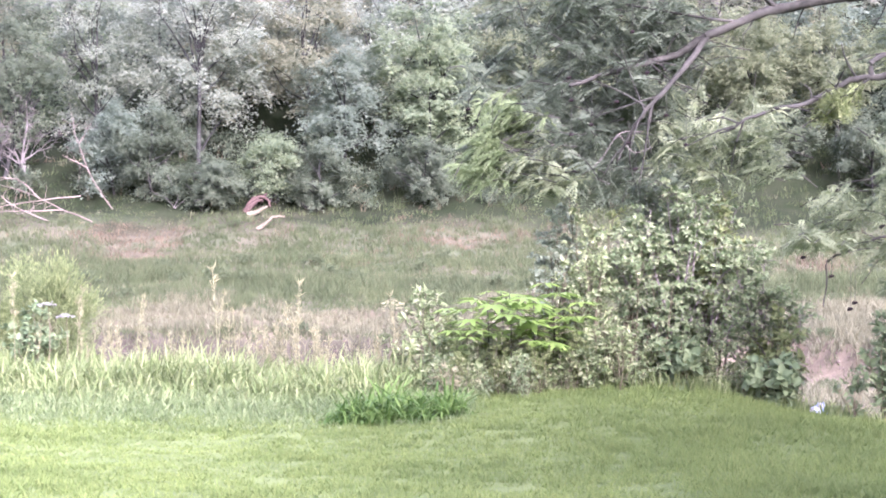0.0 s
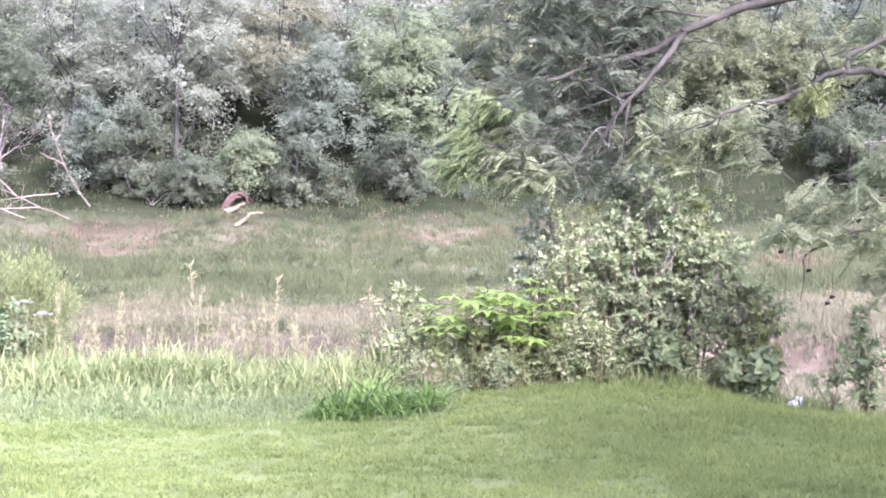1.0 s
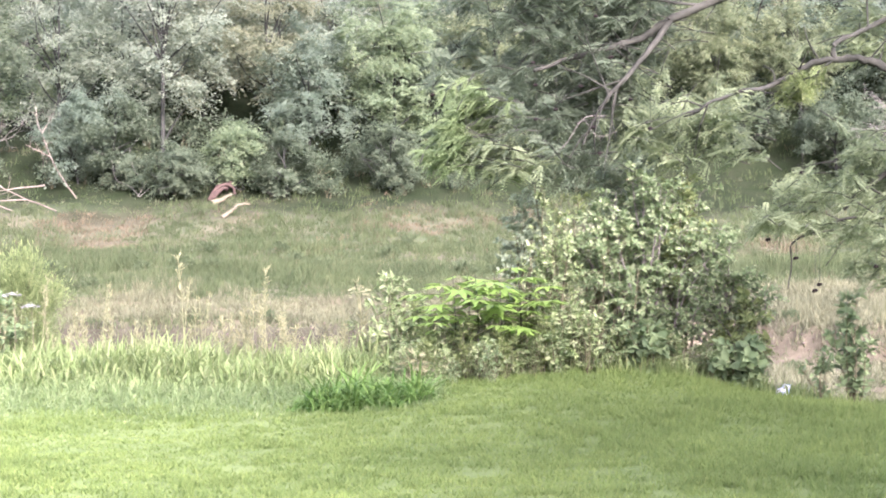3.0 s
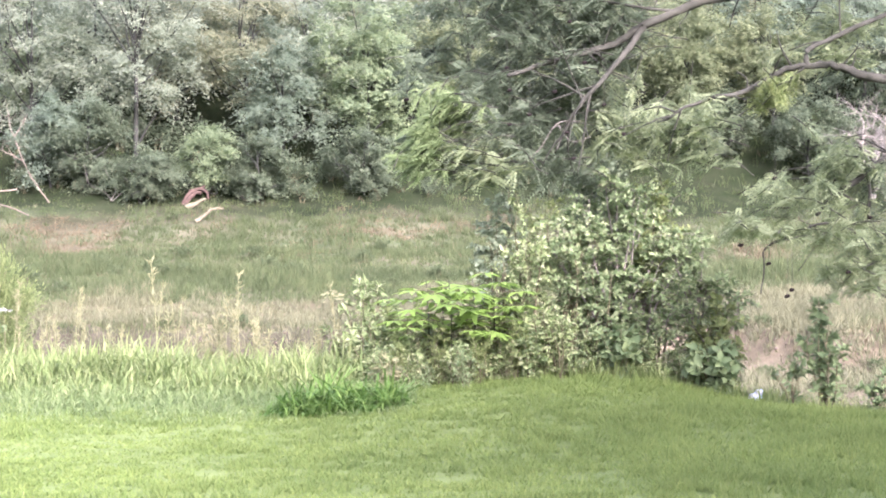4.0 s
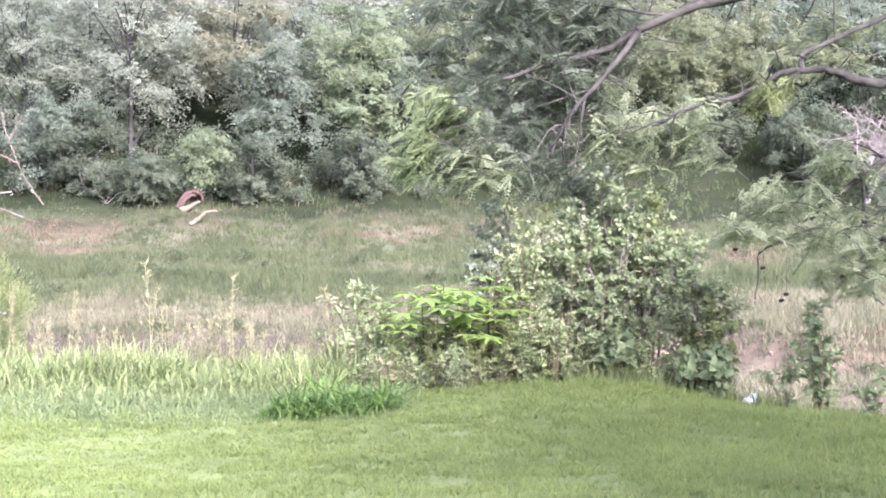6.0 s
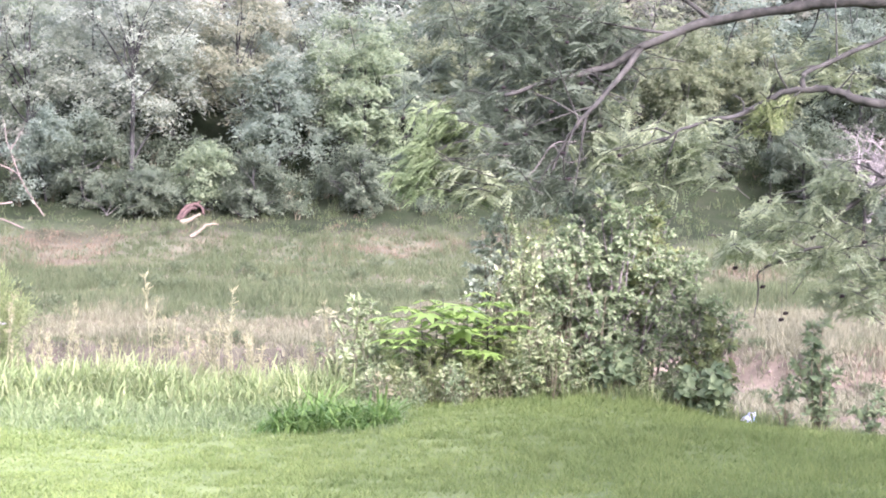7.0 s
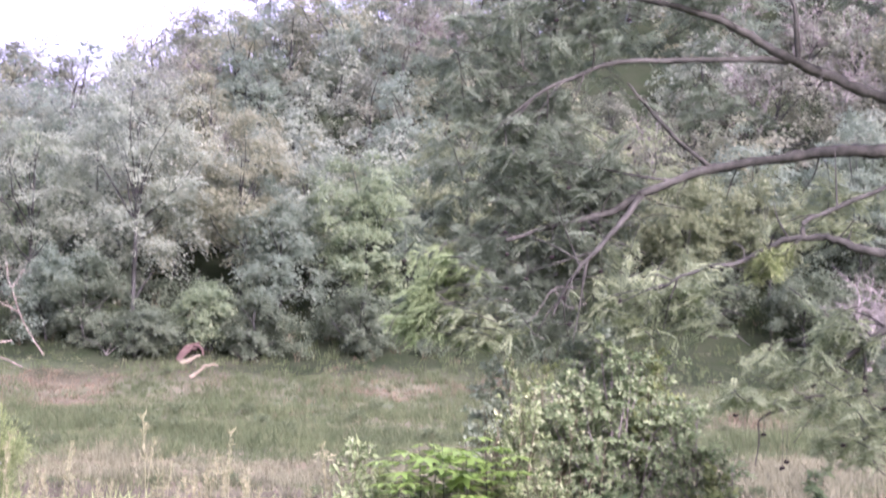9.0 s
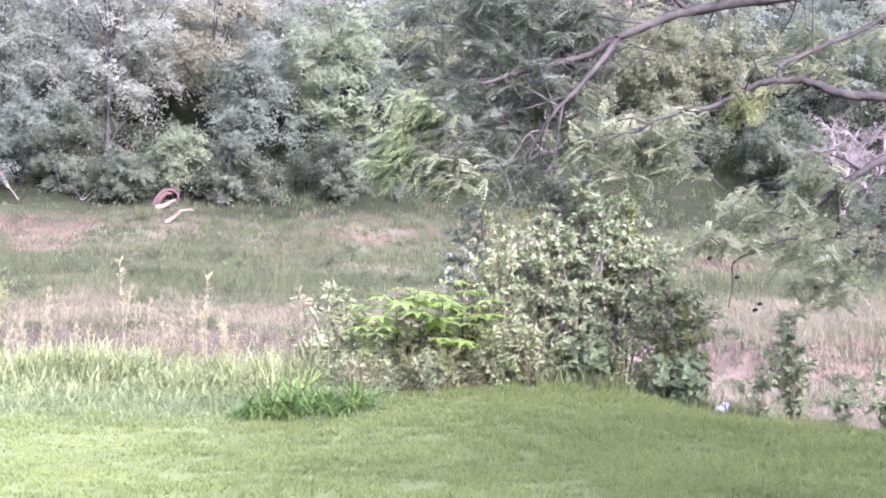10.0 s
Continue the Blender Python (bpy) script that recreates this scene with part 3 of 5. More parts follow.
for _ in range(4000):
    if len(spots) >= 110:
        break
    y = rng.uniform(97, 134)
    x = rng.uniform(-0.36, 0.36) * y
    crowded = any(abs(x / y - a / b) < 0.006 and b - 4 < y < b + 1 for a, b, c in DEAD)
    if not crowded and all((x - a) ** 2 + (y - b) ** 2 > 2.7 ** 2 for a, b in spots):
        spots.append((x, y))
for k, (x, y) in enumerate(spots):
    kind = kinds[int(rng.choice(4, p=[0.30, 0.30, 0.16, 0.24]))]
    copy_thing(kind, stand(x, y, rng.uniform(0, 6.28), rng.uniform(0.75, 1.25)))

for k, (x, y, s) in enumerate([(-25, 108, 1.25), (-29, 113, 1.2), (-31.5, 118, 1.3), (-21.5, 103, 1.5), (-18.0, 106, 1.35), (14.5, 122, 1.2), (17.5, 125, 1.25), (21, 124, 1.2), (25, 125, 1.25), (11.5, 124, 1.1)]):
    copy_thing(kinds[(1, 3, 0, 2)[k % 4]], stand(x, y, k * 1.3, s))

# trees along the ridge
for k in range(24):
    copy_thing(kinds[(0, 3, 1, 2, 0)[k % 5]], stand(-17 + 1.9 * k, 126 + 3 * (k % 3), k * 1.9, 1.05 + 0.2 * ((k * 7) % 3) / 2))

# dead, leafless trees among the living ones
bare = make_bare_tree("dead_tree", stand(DEAD[0][0], DEAD[0][1]), "leafless pinkish-grey dead tree on the hillside", 6.5, 0.75, M_DEAD, 41, 4, "dead trees", 0.09)
for k, (x, y, s) in enumerate(DEAD[1:] + [(-23.4, 86.6, 0.9), (-25.0, 86.8, 0.85)]):
    copy_thing(bare, stand(x, y, k * 1.7, s))

# ---- fallen wood on the far bank ----


def make_branch(name, label, lines, mat, radius, seed, category="branch", twigs=0):
    rng = np.random.default_rng(seed)
    first = np.array(lines[0][0], float)
    t = thing(name, Matrix.Translation(first), label, category)
    for line in lines:
        b = Build()
        pts = smooth_line(np.array(line, float) - first, 5)
        pts[1:-1] += rng.normal(size=(len(pts) - 2, 3)) * min(radius * 0.3, 0.014)
        tube(b, pts, radius, radius * 0.35, 7, rng, 0.15)
        part("limb", b, mat, t, smooth=True)
        for _ in range(twigs):
            p = pts[rng.integers(len(pts) // 3, len(pts))]
            e = p + unit(rng.normal(size=3) + np.array([-0.3, 0, 0.25])) * rng.uniform(0.3, 1.0)
            w = Build()
            tube(w, smooth_line([p, (p + e) / 2 + rng.normal(size=3) * 0.08, e], 3), radius * 0.35, radius * 0.12, 4)
            part("twig", w, mat, t)
    return t


def on_land(x, y, dz):
    return (x, y, ground_at(x, y) + dz)


make_branch("fallen_log", "bleached crooked log lying on the grassy bank",
            [[on_land(-10.9, 79.0, 0.05), on_land(-10.55, 79.1, 0.32), on_land(-10.25, 79.2, 0.62), on_land(-9.95, 79.3, 0.72), on_land(-9.7, 79.4, 0.70)]], M_PALE, 0.10, 51, "log")
make_branch("fallen_stump", "rotten reddish arched stump with a pale log beneath",
            [[on_land(-11.95, 82.3, 0.0), on_land(-11.75, 82.5, 0.42), on_land(-11.35, 82.6, 0.72), on_land(-10.95, 82.6, 0.66), on_land(-10.8, 82.6, 0.3)],
             [on_land(-11.8, 82.3, 0.12), on_land(-11.5, 82.45, 0.5), on_land(-11.15, 82.5, 0.62)],
             [on_land(-11.3, 82.7, 0.5), on_land(-11.0, 82.8, 0.85)]], M_ROT, 0.14, 52, "stump")
make_branch("fallen_log", "short pale log lying under the rotten stump",
            [[on_land(-11.7, 81.6, 0.06), on_land(-11.3, 81.7, 0.2), on_land(-10.85, 81.9, 0.42)]], M_PALE, 0.15, 56, "log")
make_branch("leaning_branch", "bare pale branch leaning down from the trees",
            [[on_land(-18.2, 82.6, 0.0), on_land(-19.3, 83.2, 1.4), on_land(-20.2, 83.8, 3.1), on_land(-20.5, 84.2, 3.9)],
             [on_land(-19.6, 83.4, 1.9), on_land(-20.8, 83.4, 2.4)], [on_land(-20.1, 83.7, 2.9), on_land(-19.6, 84, 3.8)]], M_BRANCH, 0.036, 53, twigs=7)
make_branch("fallen_branch", "bleached forked branch lying on the bank",
            [[on_land(-18.6, 80.2, 0.1), on_land(-20.2, 80.6, 0.55), on_land(-21.8, 80.9, 1.1), on_land(-23.2, 81.2, 1.4)],
             [on_land(-20.0, 80.5, 0.5), on_land(-21.6, 80.2, 0.4), on_land(-23.0, 80.2, 0.3)],
             [on_land(-19.4, 81.4, 0.9), on_land(-21.0, 81.0, 0.75), on_land(-22.6, 80.8, 0.5), on_land(-23.6, 80.6, 0.2)],
             [on_land(-20.5, 79.8, 0.1), on_land(-22.0, 80.2, 0.5), on_land(-23.4, 80.8, 1.2)],
             [on_land(-21.2, 80.8, 0.9), on_land(-22.2, 81.2, 1.6), on_land(-23.4, 81.4, 1.7)]], M_BRANCH, 0.038, 54, twigs=8)
make_branch("exposed_root", "bare curved roots hanging over the bank",
            [[on_land(-15.3, 82.8, 0.1), on_land(-15.8, 83, 0.5), on_land(-16.5, 83.2, 0.75), on_land(-16.8, 83.4, 1.9)],
             [on_land(-15.4, 82.8, 0.1), on_land(-15.2, 83, 0.6), on_land(-15.7, 83.3, 1.3), on_land(-15.9, 83.5, 2.1)],
             [on_land(-15.3, 82.8, 0.1), on_land(-14.9, 82.8, 0.45)]], M_DEAD, 0.022, 55, "root")

# ---- the near tree, whose limbs reach in over the verge ----
near = thing("acacia_tree", Matrix.Translation((7.4, 19.2, ground_at(7.4, 19.2))), "feathery-leaved tree with long limbs over the grassy verge", "tree")
NB = np.array(near.matrix_basis.translation)


def near_limb(pts, r0, r1, seed, name="limb", mat=M_BARK, sides=9):
    b = Build()
    rng = np.random.default_rng(seed)
    line = smooth_line(np.array(pts, float), 6)
    wave = rng.normal(size=(len(line), 3)) * 0.008
    wave[1:-1] = (wave[:-2] + wave[1:-1] + wave[2:]) / 1.7
    line = line + wave * np.array([1, 1, 1.4]) * min(1.0, r0 / 0.05)
    tube(b, line - NB, r0, r1, sides, rng, 0.2)
    part(name, b, mat, near, smooth=True)
    if name == "limb":
        for k in range(9 if r0 > 0.03 else 3):
            i = rng.integers(len(line) // 3, len(line) - 2)
            d = unit(rng.normal(size=3) * np.array([0.6, 0.5, 1.0]) + np.array([-0.5, 0, 0]))
            ln = rng.uniform(0.15, 0.75)
            w = Build()
            tube(w, smooth_line([line[i], line[i] + d * ln * 0.5 + rng.normal(size=3) * 0.03, line[i] + d * ln + np.array([0, 0, -0.05])], 4) - NB, 0.011, 0.004, 4)
            part("twig", w, mat, near)
    return line


TRUNK_TOP = (7.0, 19.1, 3.6)
near_limb([(7.4, 19.2, -0.5), (7.5, 19.1, 1.0), (7.2, 19.2, 2.4), TRUNK_TOP, (6.6, 19.0, 5.2), (6.5, 18.8, 7.5)], 0.34, 0.16, 60, "trunk", sides=12)
near_limb([(6.8, 19.1, 4.3), (5.6, 19.0, 4.36), (4.75, 19, 4.30), (4.22, 19, 4.29), (3.73, 19, 4.21), (2.94, 19, 4.07), (2.21, 19, 3.77), (1.79, 19, 3.55), (1.31, 18.9, 3.41), (0.7, 18.8, 3.2)], 0.088, 0.02, 61)
near_limb([(6.75, 19.05, 4.1), (5.6, 19.0, 4.55), (4.75, 19, 4.88), (4.21, 19, 5.09), (3.72, 19, 5.29), (3.23, 19, 5.56), (2.8, 19, 5.74), (1.93, 19, 5.93), (1.25, 19.1, 6.01), (0.6, 19.2, 5.9)], 0.082, 0.018, 62)
near_limb([(3.72, 19, 5.27), (2.8, 18.9, 5.22), (1.88, 18.8, 5.15), (1.34, 18.8, 4.95), (0.91, 18.7, 4.69), (0.5, 18.7, 4.3)], 0.036, 0.012, 63)
near_limb([(3.83, 19, 5.28), (3.78, 19, 5.86), (3.56, 19.1, 6.35), (3.3, 19.1, 7.0)], 0.03, 0.012, 64)
near_limb([(7.0, 19.1, 2.9), (5.8, 18.5, 3.05), (4.49, 18, 3.12), (4.1, 18, 3.2), (3.84, 18, 3.26), (3.41, 18, 3.17), (2.95, 18, 2.97), (2.49, 18, 2.83), (2.18, 18, 2.66)], 0.062, 0.008, 65)
near_limb([(3.70, 18, 3.26), (3.72, 18, 3.42), (4.1, 18, 3.6), (4.48, 18, 3.77), (5.2, 18.1, 4.2)], 0.026, 0.022, 66)
near_limb([(7.2, 19.1, 2.6), (5.6, 17.6, 2.75), (4.5, 17, 2.43), (4.08, 17, 2.14), (3.81, 17, 1.97), (3.59, 17, 1.73)], 0.055, 0.014, 67)
near_limb([(4.08, 17, 2.14), (4.1, 17, 1.9), (4.05, 17, 1.66), (3.64, 17, 1.65), (3.3, 17, 1.52), (3.1, 17, 1.4), (3.1, 17, 1.2), (3.06, 17, 0.97)], 0.018, 0.006, 68, "branchlet")
near_limb([(2.16, 19, 3.74), (1.82, 18.6, 3.31), (1.54, 18.35, 2.99), (1.33, 18.3, 2.73), (1.17, 18.3, 2.36)], 0.035, 0.01, 69)
near_limb([(1.54, 18.35, 2.99), (1.47, 18.3, 2.57), (1.40, 18.3, 2.13)], 0.012, 0.005, 70, "twig")
near_limb([(2.9, 19, 4.08), (2.5, 19, 4.4), (2.2, 19.1, 4.75), (2.0, 19.1, 5.0)], 0.03, 0.012, 71, "twig")
near_limb([(2.5, 19, 3.92), (2.0, 19, 3.98), (1.3, 19.0, 4.1)], 0.018, 0.008, 72, "twig")
near_limb([(1.45, 18.5, 2.72), (1.2, 18.4, 2.68), (1.0, 18.4, 2.4), (0.75, 18.4, 2.22), (0.45, 18.4, 2.2)], 0.006, 0.003, 73, "dead_twig", M_TWIG, 5)
near_limb([(1.2, 18.4, 2.68), (1.35, 18.4, 2.5), (1.55, 18.4, 2.55)], 0.005, 0.003, 74, "dead_twig", M_TWIG, 5)


def fronds(build, at, along, length, rng, pairs=9, wide=0.22, fill=0.5):
    """Feather leaves: two rows of leaflets along a drooping midrib, held flat like a fern."""
    n = len(at)
    along = unit(along)
    side = unit(np.cross(along, np.array([[0, 0, 1.0]]) + rng.normal(size=(n, 3)) * 0.6))
    up = np.cross(side, along)
    ln = np.broadcast_to(length, n)
    s = np.linspace(0.10, 1.0, pairs)
    root = at[:, None] + along[:, None] * s[None, :, None] * ln[:, None, None] - np.array([0, 0, 1.0]) * (0.45 * s ** 2)[None, :, None] * ln[:, None, None]
    size = (wide * np.sin(np.clip(s * 0.86 + 0.14, 0, 1) * np.pi) ** 0.5 + 0.03)[None, :] * ln[:, None]
    for sg in (-1, 1):
        d = unit(side[:, None] * sg + along[:, None] * 0.5 - np.array([0, 0, 0.3]) + rng.normal(size=(n, pairs, 3)) * 0.15)
        tip = root + d * size[..., None]
        w = along[:, None] * (size * (fill / pairs / wide))[..., None] + up[:, None] * (size * 0.04)[..., None]
        mid = root + d * (size * 0.5)[..., None]
        v = np.stack([root, mid + w, tip, mid - w], 2).reshape(-1, 3)
        build.add(v, np.arange(len(v)).reshape(-1, 4))


def spray_zone(centre, radius, twigs, seed, mat=M_FERN, name="foliage", flow=(-0.4, -0.12, -0.16), per=17, length=0.21, twig_len=0.6, pairs=9, wide=0.22, fill=0.5):
    """A mass of leafy twigs: thin drooping branchlets, each carrying feather leaves to both sides in a flat layer."""
    rng = np.random.default_rng(seed)
    fb, wb = Build(), Build()
    for _ in range(int(twigs * 1.18)):
        u = unit(rng.normal(size=3)) * rng.random() ** 0.4
        tip = np.array(centre) + u * np.array(radius)
        d = unit(np.array(flow) + rng.normal(size=3) * np.array([0.85, 0.8, 0.3]))
        ln = twig_len * rng.uniform(0.6, 1.3)
        start = tip - d * ln
        line = smooth_line([start, (start + tip) / 2 + np.array([0, 0, 0.12 * ln]), tip], 6)
        tube(wb, line - NB, 0.007, 0.003, 3)
        k = rng.integers(3, len(line), per)
        side = unit(np.cross(d, [0, 0, 1.0]))
        sg = np.where(np.arange(per) % 2, 1.0, -1.0)[:, None]
        along = d * rng.uniform(0.2, 1.0, (per, 1)) + side * sg * rng.uniform(0.3, 1.0, (per, 1)) + rng.normal(size=(per, 3)) * np.array([0.35, 0.35, 0.32])
        at = line[k] + rng.normal(size=(per, 3)) * 0.015
        fronds(fb, at - NB, along, length * rng.uniform(0.65, 1.25, per), rng, pairs, wide, fill)
    part(name, fb, mat, near)
    tagged(part("twig_spray", wb, M_BARK, near), kind="stuff")


Z = spray_zone
Z((0.75, 19.6, 5.3), (1.15, 0.9, 0.75), 66, 81)
Z((0.75, 19.4, 4.2), (1.05, 0.9, 0.7), 79, 82)
Z((0.65, 19.2, 3.2), (1.0, 0.8, 0.6), 65, 83)
Z((0.25, 18.5, 2.6), (0.7, 0.6, 0.5), 26, 84)
HANG = (-1.0, -0.15, -0.28)
Z((-0.06, 18.3, 2.80), (0.24, 0.35, 0.14), 11, 85, M_TIP, "lighter_foliage", HANG, 18, 0.19, 0.5, 9, 0.16, 0.75)
Z((-0.20, 18.2, 2.48), (0.22, 0.35, 0.14), 11, 185, M_TIP, "lighter_foliage", HANG, 18, 0.19, 0.5, 9, 0.16, 0.75)
Z((-0.28, 18.1, 2.20), (0.20, 0.3, 0.12), 10, 186, M_TIP, "lighter_foliage", HANG, 18, 0.19, 0.5, 9, 0.16, 0.75)
Z((0.10, 18.3, 2.35), (0.30, 0.3, 0.3), 10, 189, M_FERN_L, "lighter_foliage", HANG, 17, 0.19, 0.5, 9, 0.16, 0.7)
Z((0.42, 18.4, 2.24), (0.45, 0.4, 0.22), 12, 187, M_FERN_L, "lighter_foliage", HANG, 17, 0.19, 0.5, 9, 0.16, 0.7)
Z((1.8, 19.0, 2.65), (0.3, 0.4, 0.42), 14, 188, M_FERN_L, "lighter_foliage", (-0.3, -0.1, -0.5))
Z((1.25, 19.2, 2.75), (0.55, 0.5, 0.45), 25, 86)
Z((2.2, 19.7, 5.8), (1.25, 0.9, 0.6), 40, 87)
Z((1.75, 19.6, 3.6), (0.45, 0.5, 0.3), 24, 88)
Z((2.5, 18.7, 2.55), (0.75, 0.5, 0.42), 30, 89, M_FERN_L, "lighter_foliage")
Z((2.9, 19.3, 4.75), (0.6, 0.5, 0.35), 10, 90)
Z((4.5, 19.7, 3.7), (0.9, 0.6, 0.35), 22, 91, M_FERN_L, "lighter_foliage")
Z((1.68, 19.2, 3.85), (0.45, 0.5, 0.35), 20, 195)
Z((0.88, 18.8, 2.28), (0.42, 0.4, 0.28), 15, 196)
Z((1.55, 19.2, 3.15), (0.4, 0.4, 0.28), 14, 197)
LOW = (-0.7, -0.15, -0.12)
Z((3.92, 17.0, 2.25), (0.42, 0.4, 0.15), 13, 92, M_FERN_L, "lighter_foliage", LOW, 20, 0.17, 0.5)
Z((3.48, 17.0, 1.90), (0.55, 0.45, 0.15), 17, 93, M_FERN_L, "lighter_foliage", LOW, 20, 0.17, 0.5)
Z((3.08, 17.0, 1.62), (0.34, 0.4, 0.13), 9, 192, M_FERN_L, "lighter_foliage", LOW, 20, 0.17, 0.45)
Z((3.85, 17.0, 1.55), (0.5, 0.45, 0.18), 14, 193, M_FERN_L, "lighter_foliage", LOW, 20, 0.17, 0.5)
Z((3.95, 17.0, 1.12), (0.4, 0.4, 0.16), 9, 194, M_FERN_L, "lighter_foliage", LOW, 20, 0.17, 0.45)
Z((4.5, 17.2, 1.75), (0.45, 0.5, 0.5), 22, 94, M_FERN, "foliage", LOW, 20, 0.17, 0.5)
Z((4.9, 19.0, 6.0), (0.7, 0.7, 0.6), 9, 95)
Z((3.28, 17.8, 2.92), (0.16, 0.2, 0.12), 9, 96, M_SHOOT, "lighter_foliage", (-0.2, -0.2, -0.3), 14, 0.16, 0.3)
Z((1.3, 19.2, 6.25), (1.4, 0.8, 0.35), 34, 97)
Z((2.9, 19.0, 6.2), (0.9, 0.7, 0.4), 15, 98)
# the rest of its crown, above and beside the trunk
for k, (c, r, n) in enumerate([((7.2, 17.5, 7.0), (2.4, 3.0, 1.2), 90), ((5.5, 19.5, 8.0), (2.6, 1.6, 0.7), 60)]):
    Z(c, r, n, 100 + k, M_FERN, "foliage", (-0.3, -0.2, -0.2), 12, 0.5, 1.0, 4, 0.32)

# a leafy tree added out of view beside the camera, to shade the grass
make_tree("tree", stand(8.2, 2.8), "leafy green tree added out of view to shade the lawn", 9.8, 8.6, FAR["fresh"], 24, 0.42, 140, 420, 0.38)

# dark seed pods hanging from its twigs
pod_rng = np.random.default_rng(9)


def make_pod(x, y, z, drop):
    t = thing("seed_pod", Matrix.Translation((x, y, z)), "small dark dry seed pod on a thread-thin stalk", "pod", "hanging seed pods")
    b = Build()
    tube(b, smooth_line([(-0.02, 0, 0), (-0.008, 0.0, -0.006), (0.008, 0, -0.004), (0.022, 0, 0.004)], 3), 0.02, 0.013, 6, pod_rng, 0.2)
    part("husk", b, M_POD, t)
    s = Build()
    tube(s, [(0, 0, 0), (0.004, 0, drop / 2), (0, 0, drop)], 0.0025, 0.0025, 3)
    part("stalk", s, M_BARK, t)


M_POD = bark_mat("dark_pod", (0.004, 0.0035, 0.003), (0.014, 0.011, 0.009), 20.0)
make_pod(3.36, 17.0, 1.02, 0.35)
for _ in range(34):
    c = [(0.75, 18.7, 4.2, 1.0, 0.8), (0.65, 18.4, 3.0, 0.9, 0.6), (1.9, 18.9, 5.6, 1.2, 0.5), (3.7, 17.0, 1.6, 0.8, 0.5), (1.3, 18.4, 2.6, 0.5, 0.4)][int(pod_rng.integers(5))]
    make_pod(c[0] + pod_rng.normal() * c[3] * 0.6, c[1] - 0.4 * pod_rng.random(), c[2] + pod_rng.normal() * c[4] * 0.6, pod_rng.uniform(0.15, 0.4))

# ---- shrubs and weeds along the verge ----


def make_shrub(name, m, label, category, height, width, depth, mat, seed, n=5000, leaf=0.09, slim=0.5, stems=9, base=0.05, shell=0.5, up=0.3, clumps=60, group="", plain=False, gather=0.058):
    """A many-stemmed shrub: stems fanning from the root, leaves gathered round their ends."""
    rng = np.random.default_rng(seed)
    t = thing(name, m, label, category, group)
    u = unit(rng.normal(size=(clumps, 3)))
    r = (shell + (1 - shell) * rng.random((clumps, 1))) * rng.uniform(0.75, 1.12, (clumps, 1))
    zc, rz = height * (1 + base) / 2, height * (1 - base) / 2
    c = np.array([0, 0, zc]) + u * r * np.array([width / 2, depth / 2, rz])
    for k in range(stems):
        e = c[k * (clumps // stems)]
        b = Build()
        a = rng.normal(size=2) * 0.06
        tube(b, smooth_line([(a[0], a[1], -0.1), (a[0] * 2 + e[0] * 0.3, a[1] + e[1] * 0.3, e[2] * 0.45), e], 5), 0.006 + 0.006 * height, 0.004, 5, rng, 0.1)
        part("stem", b, M_STEM, t)
    b = Build()
    k = rng.integers(0, clumps, n)
    off = rng.normal(size=(n, 3))
    at = c[k] + off * np.array([width, depth, height]) * gather
    at[:, 2] = np.maximum(at[:, 2], 0.02)
    along = unit(off) + u[k] * 0.5 + np.array([0, 0, up]) + rng.normal(size=(n, 3)) * 0.75
    facing = unit(off) * 0.4 + u[k] * 0.4 + np.array([0, -0.2, 0.7]) + rng.normal(size=(n, 3)) * 0.45
    ln = leaf * rng.uniform(0.6, 1.3, n)
    leaves(b, at, along, ln, ln * slim * rng.uniform(0.8, 1.2, n), rng, 0.25, facing, plain)
    part("foliage", b, mat, t)
    return t


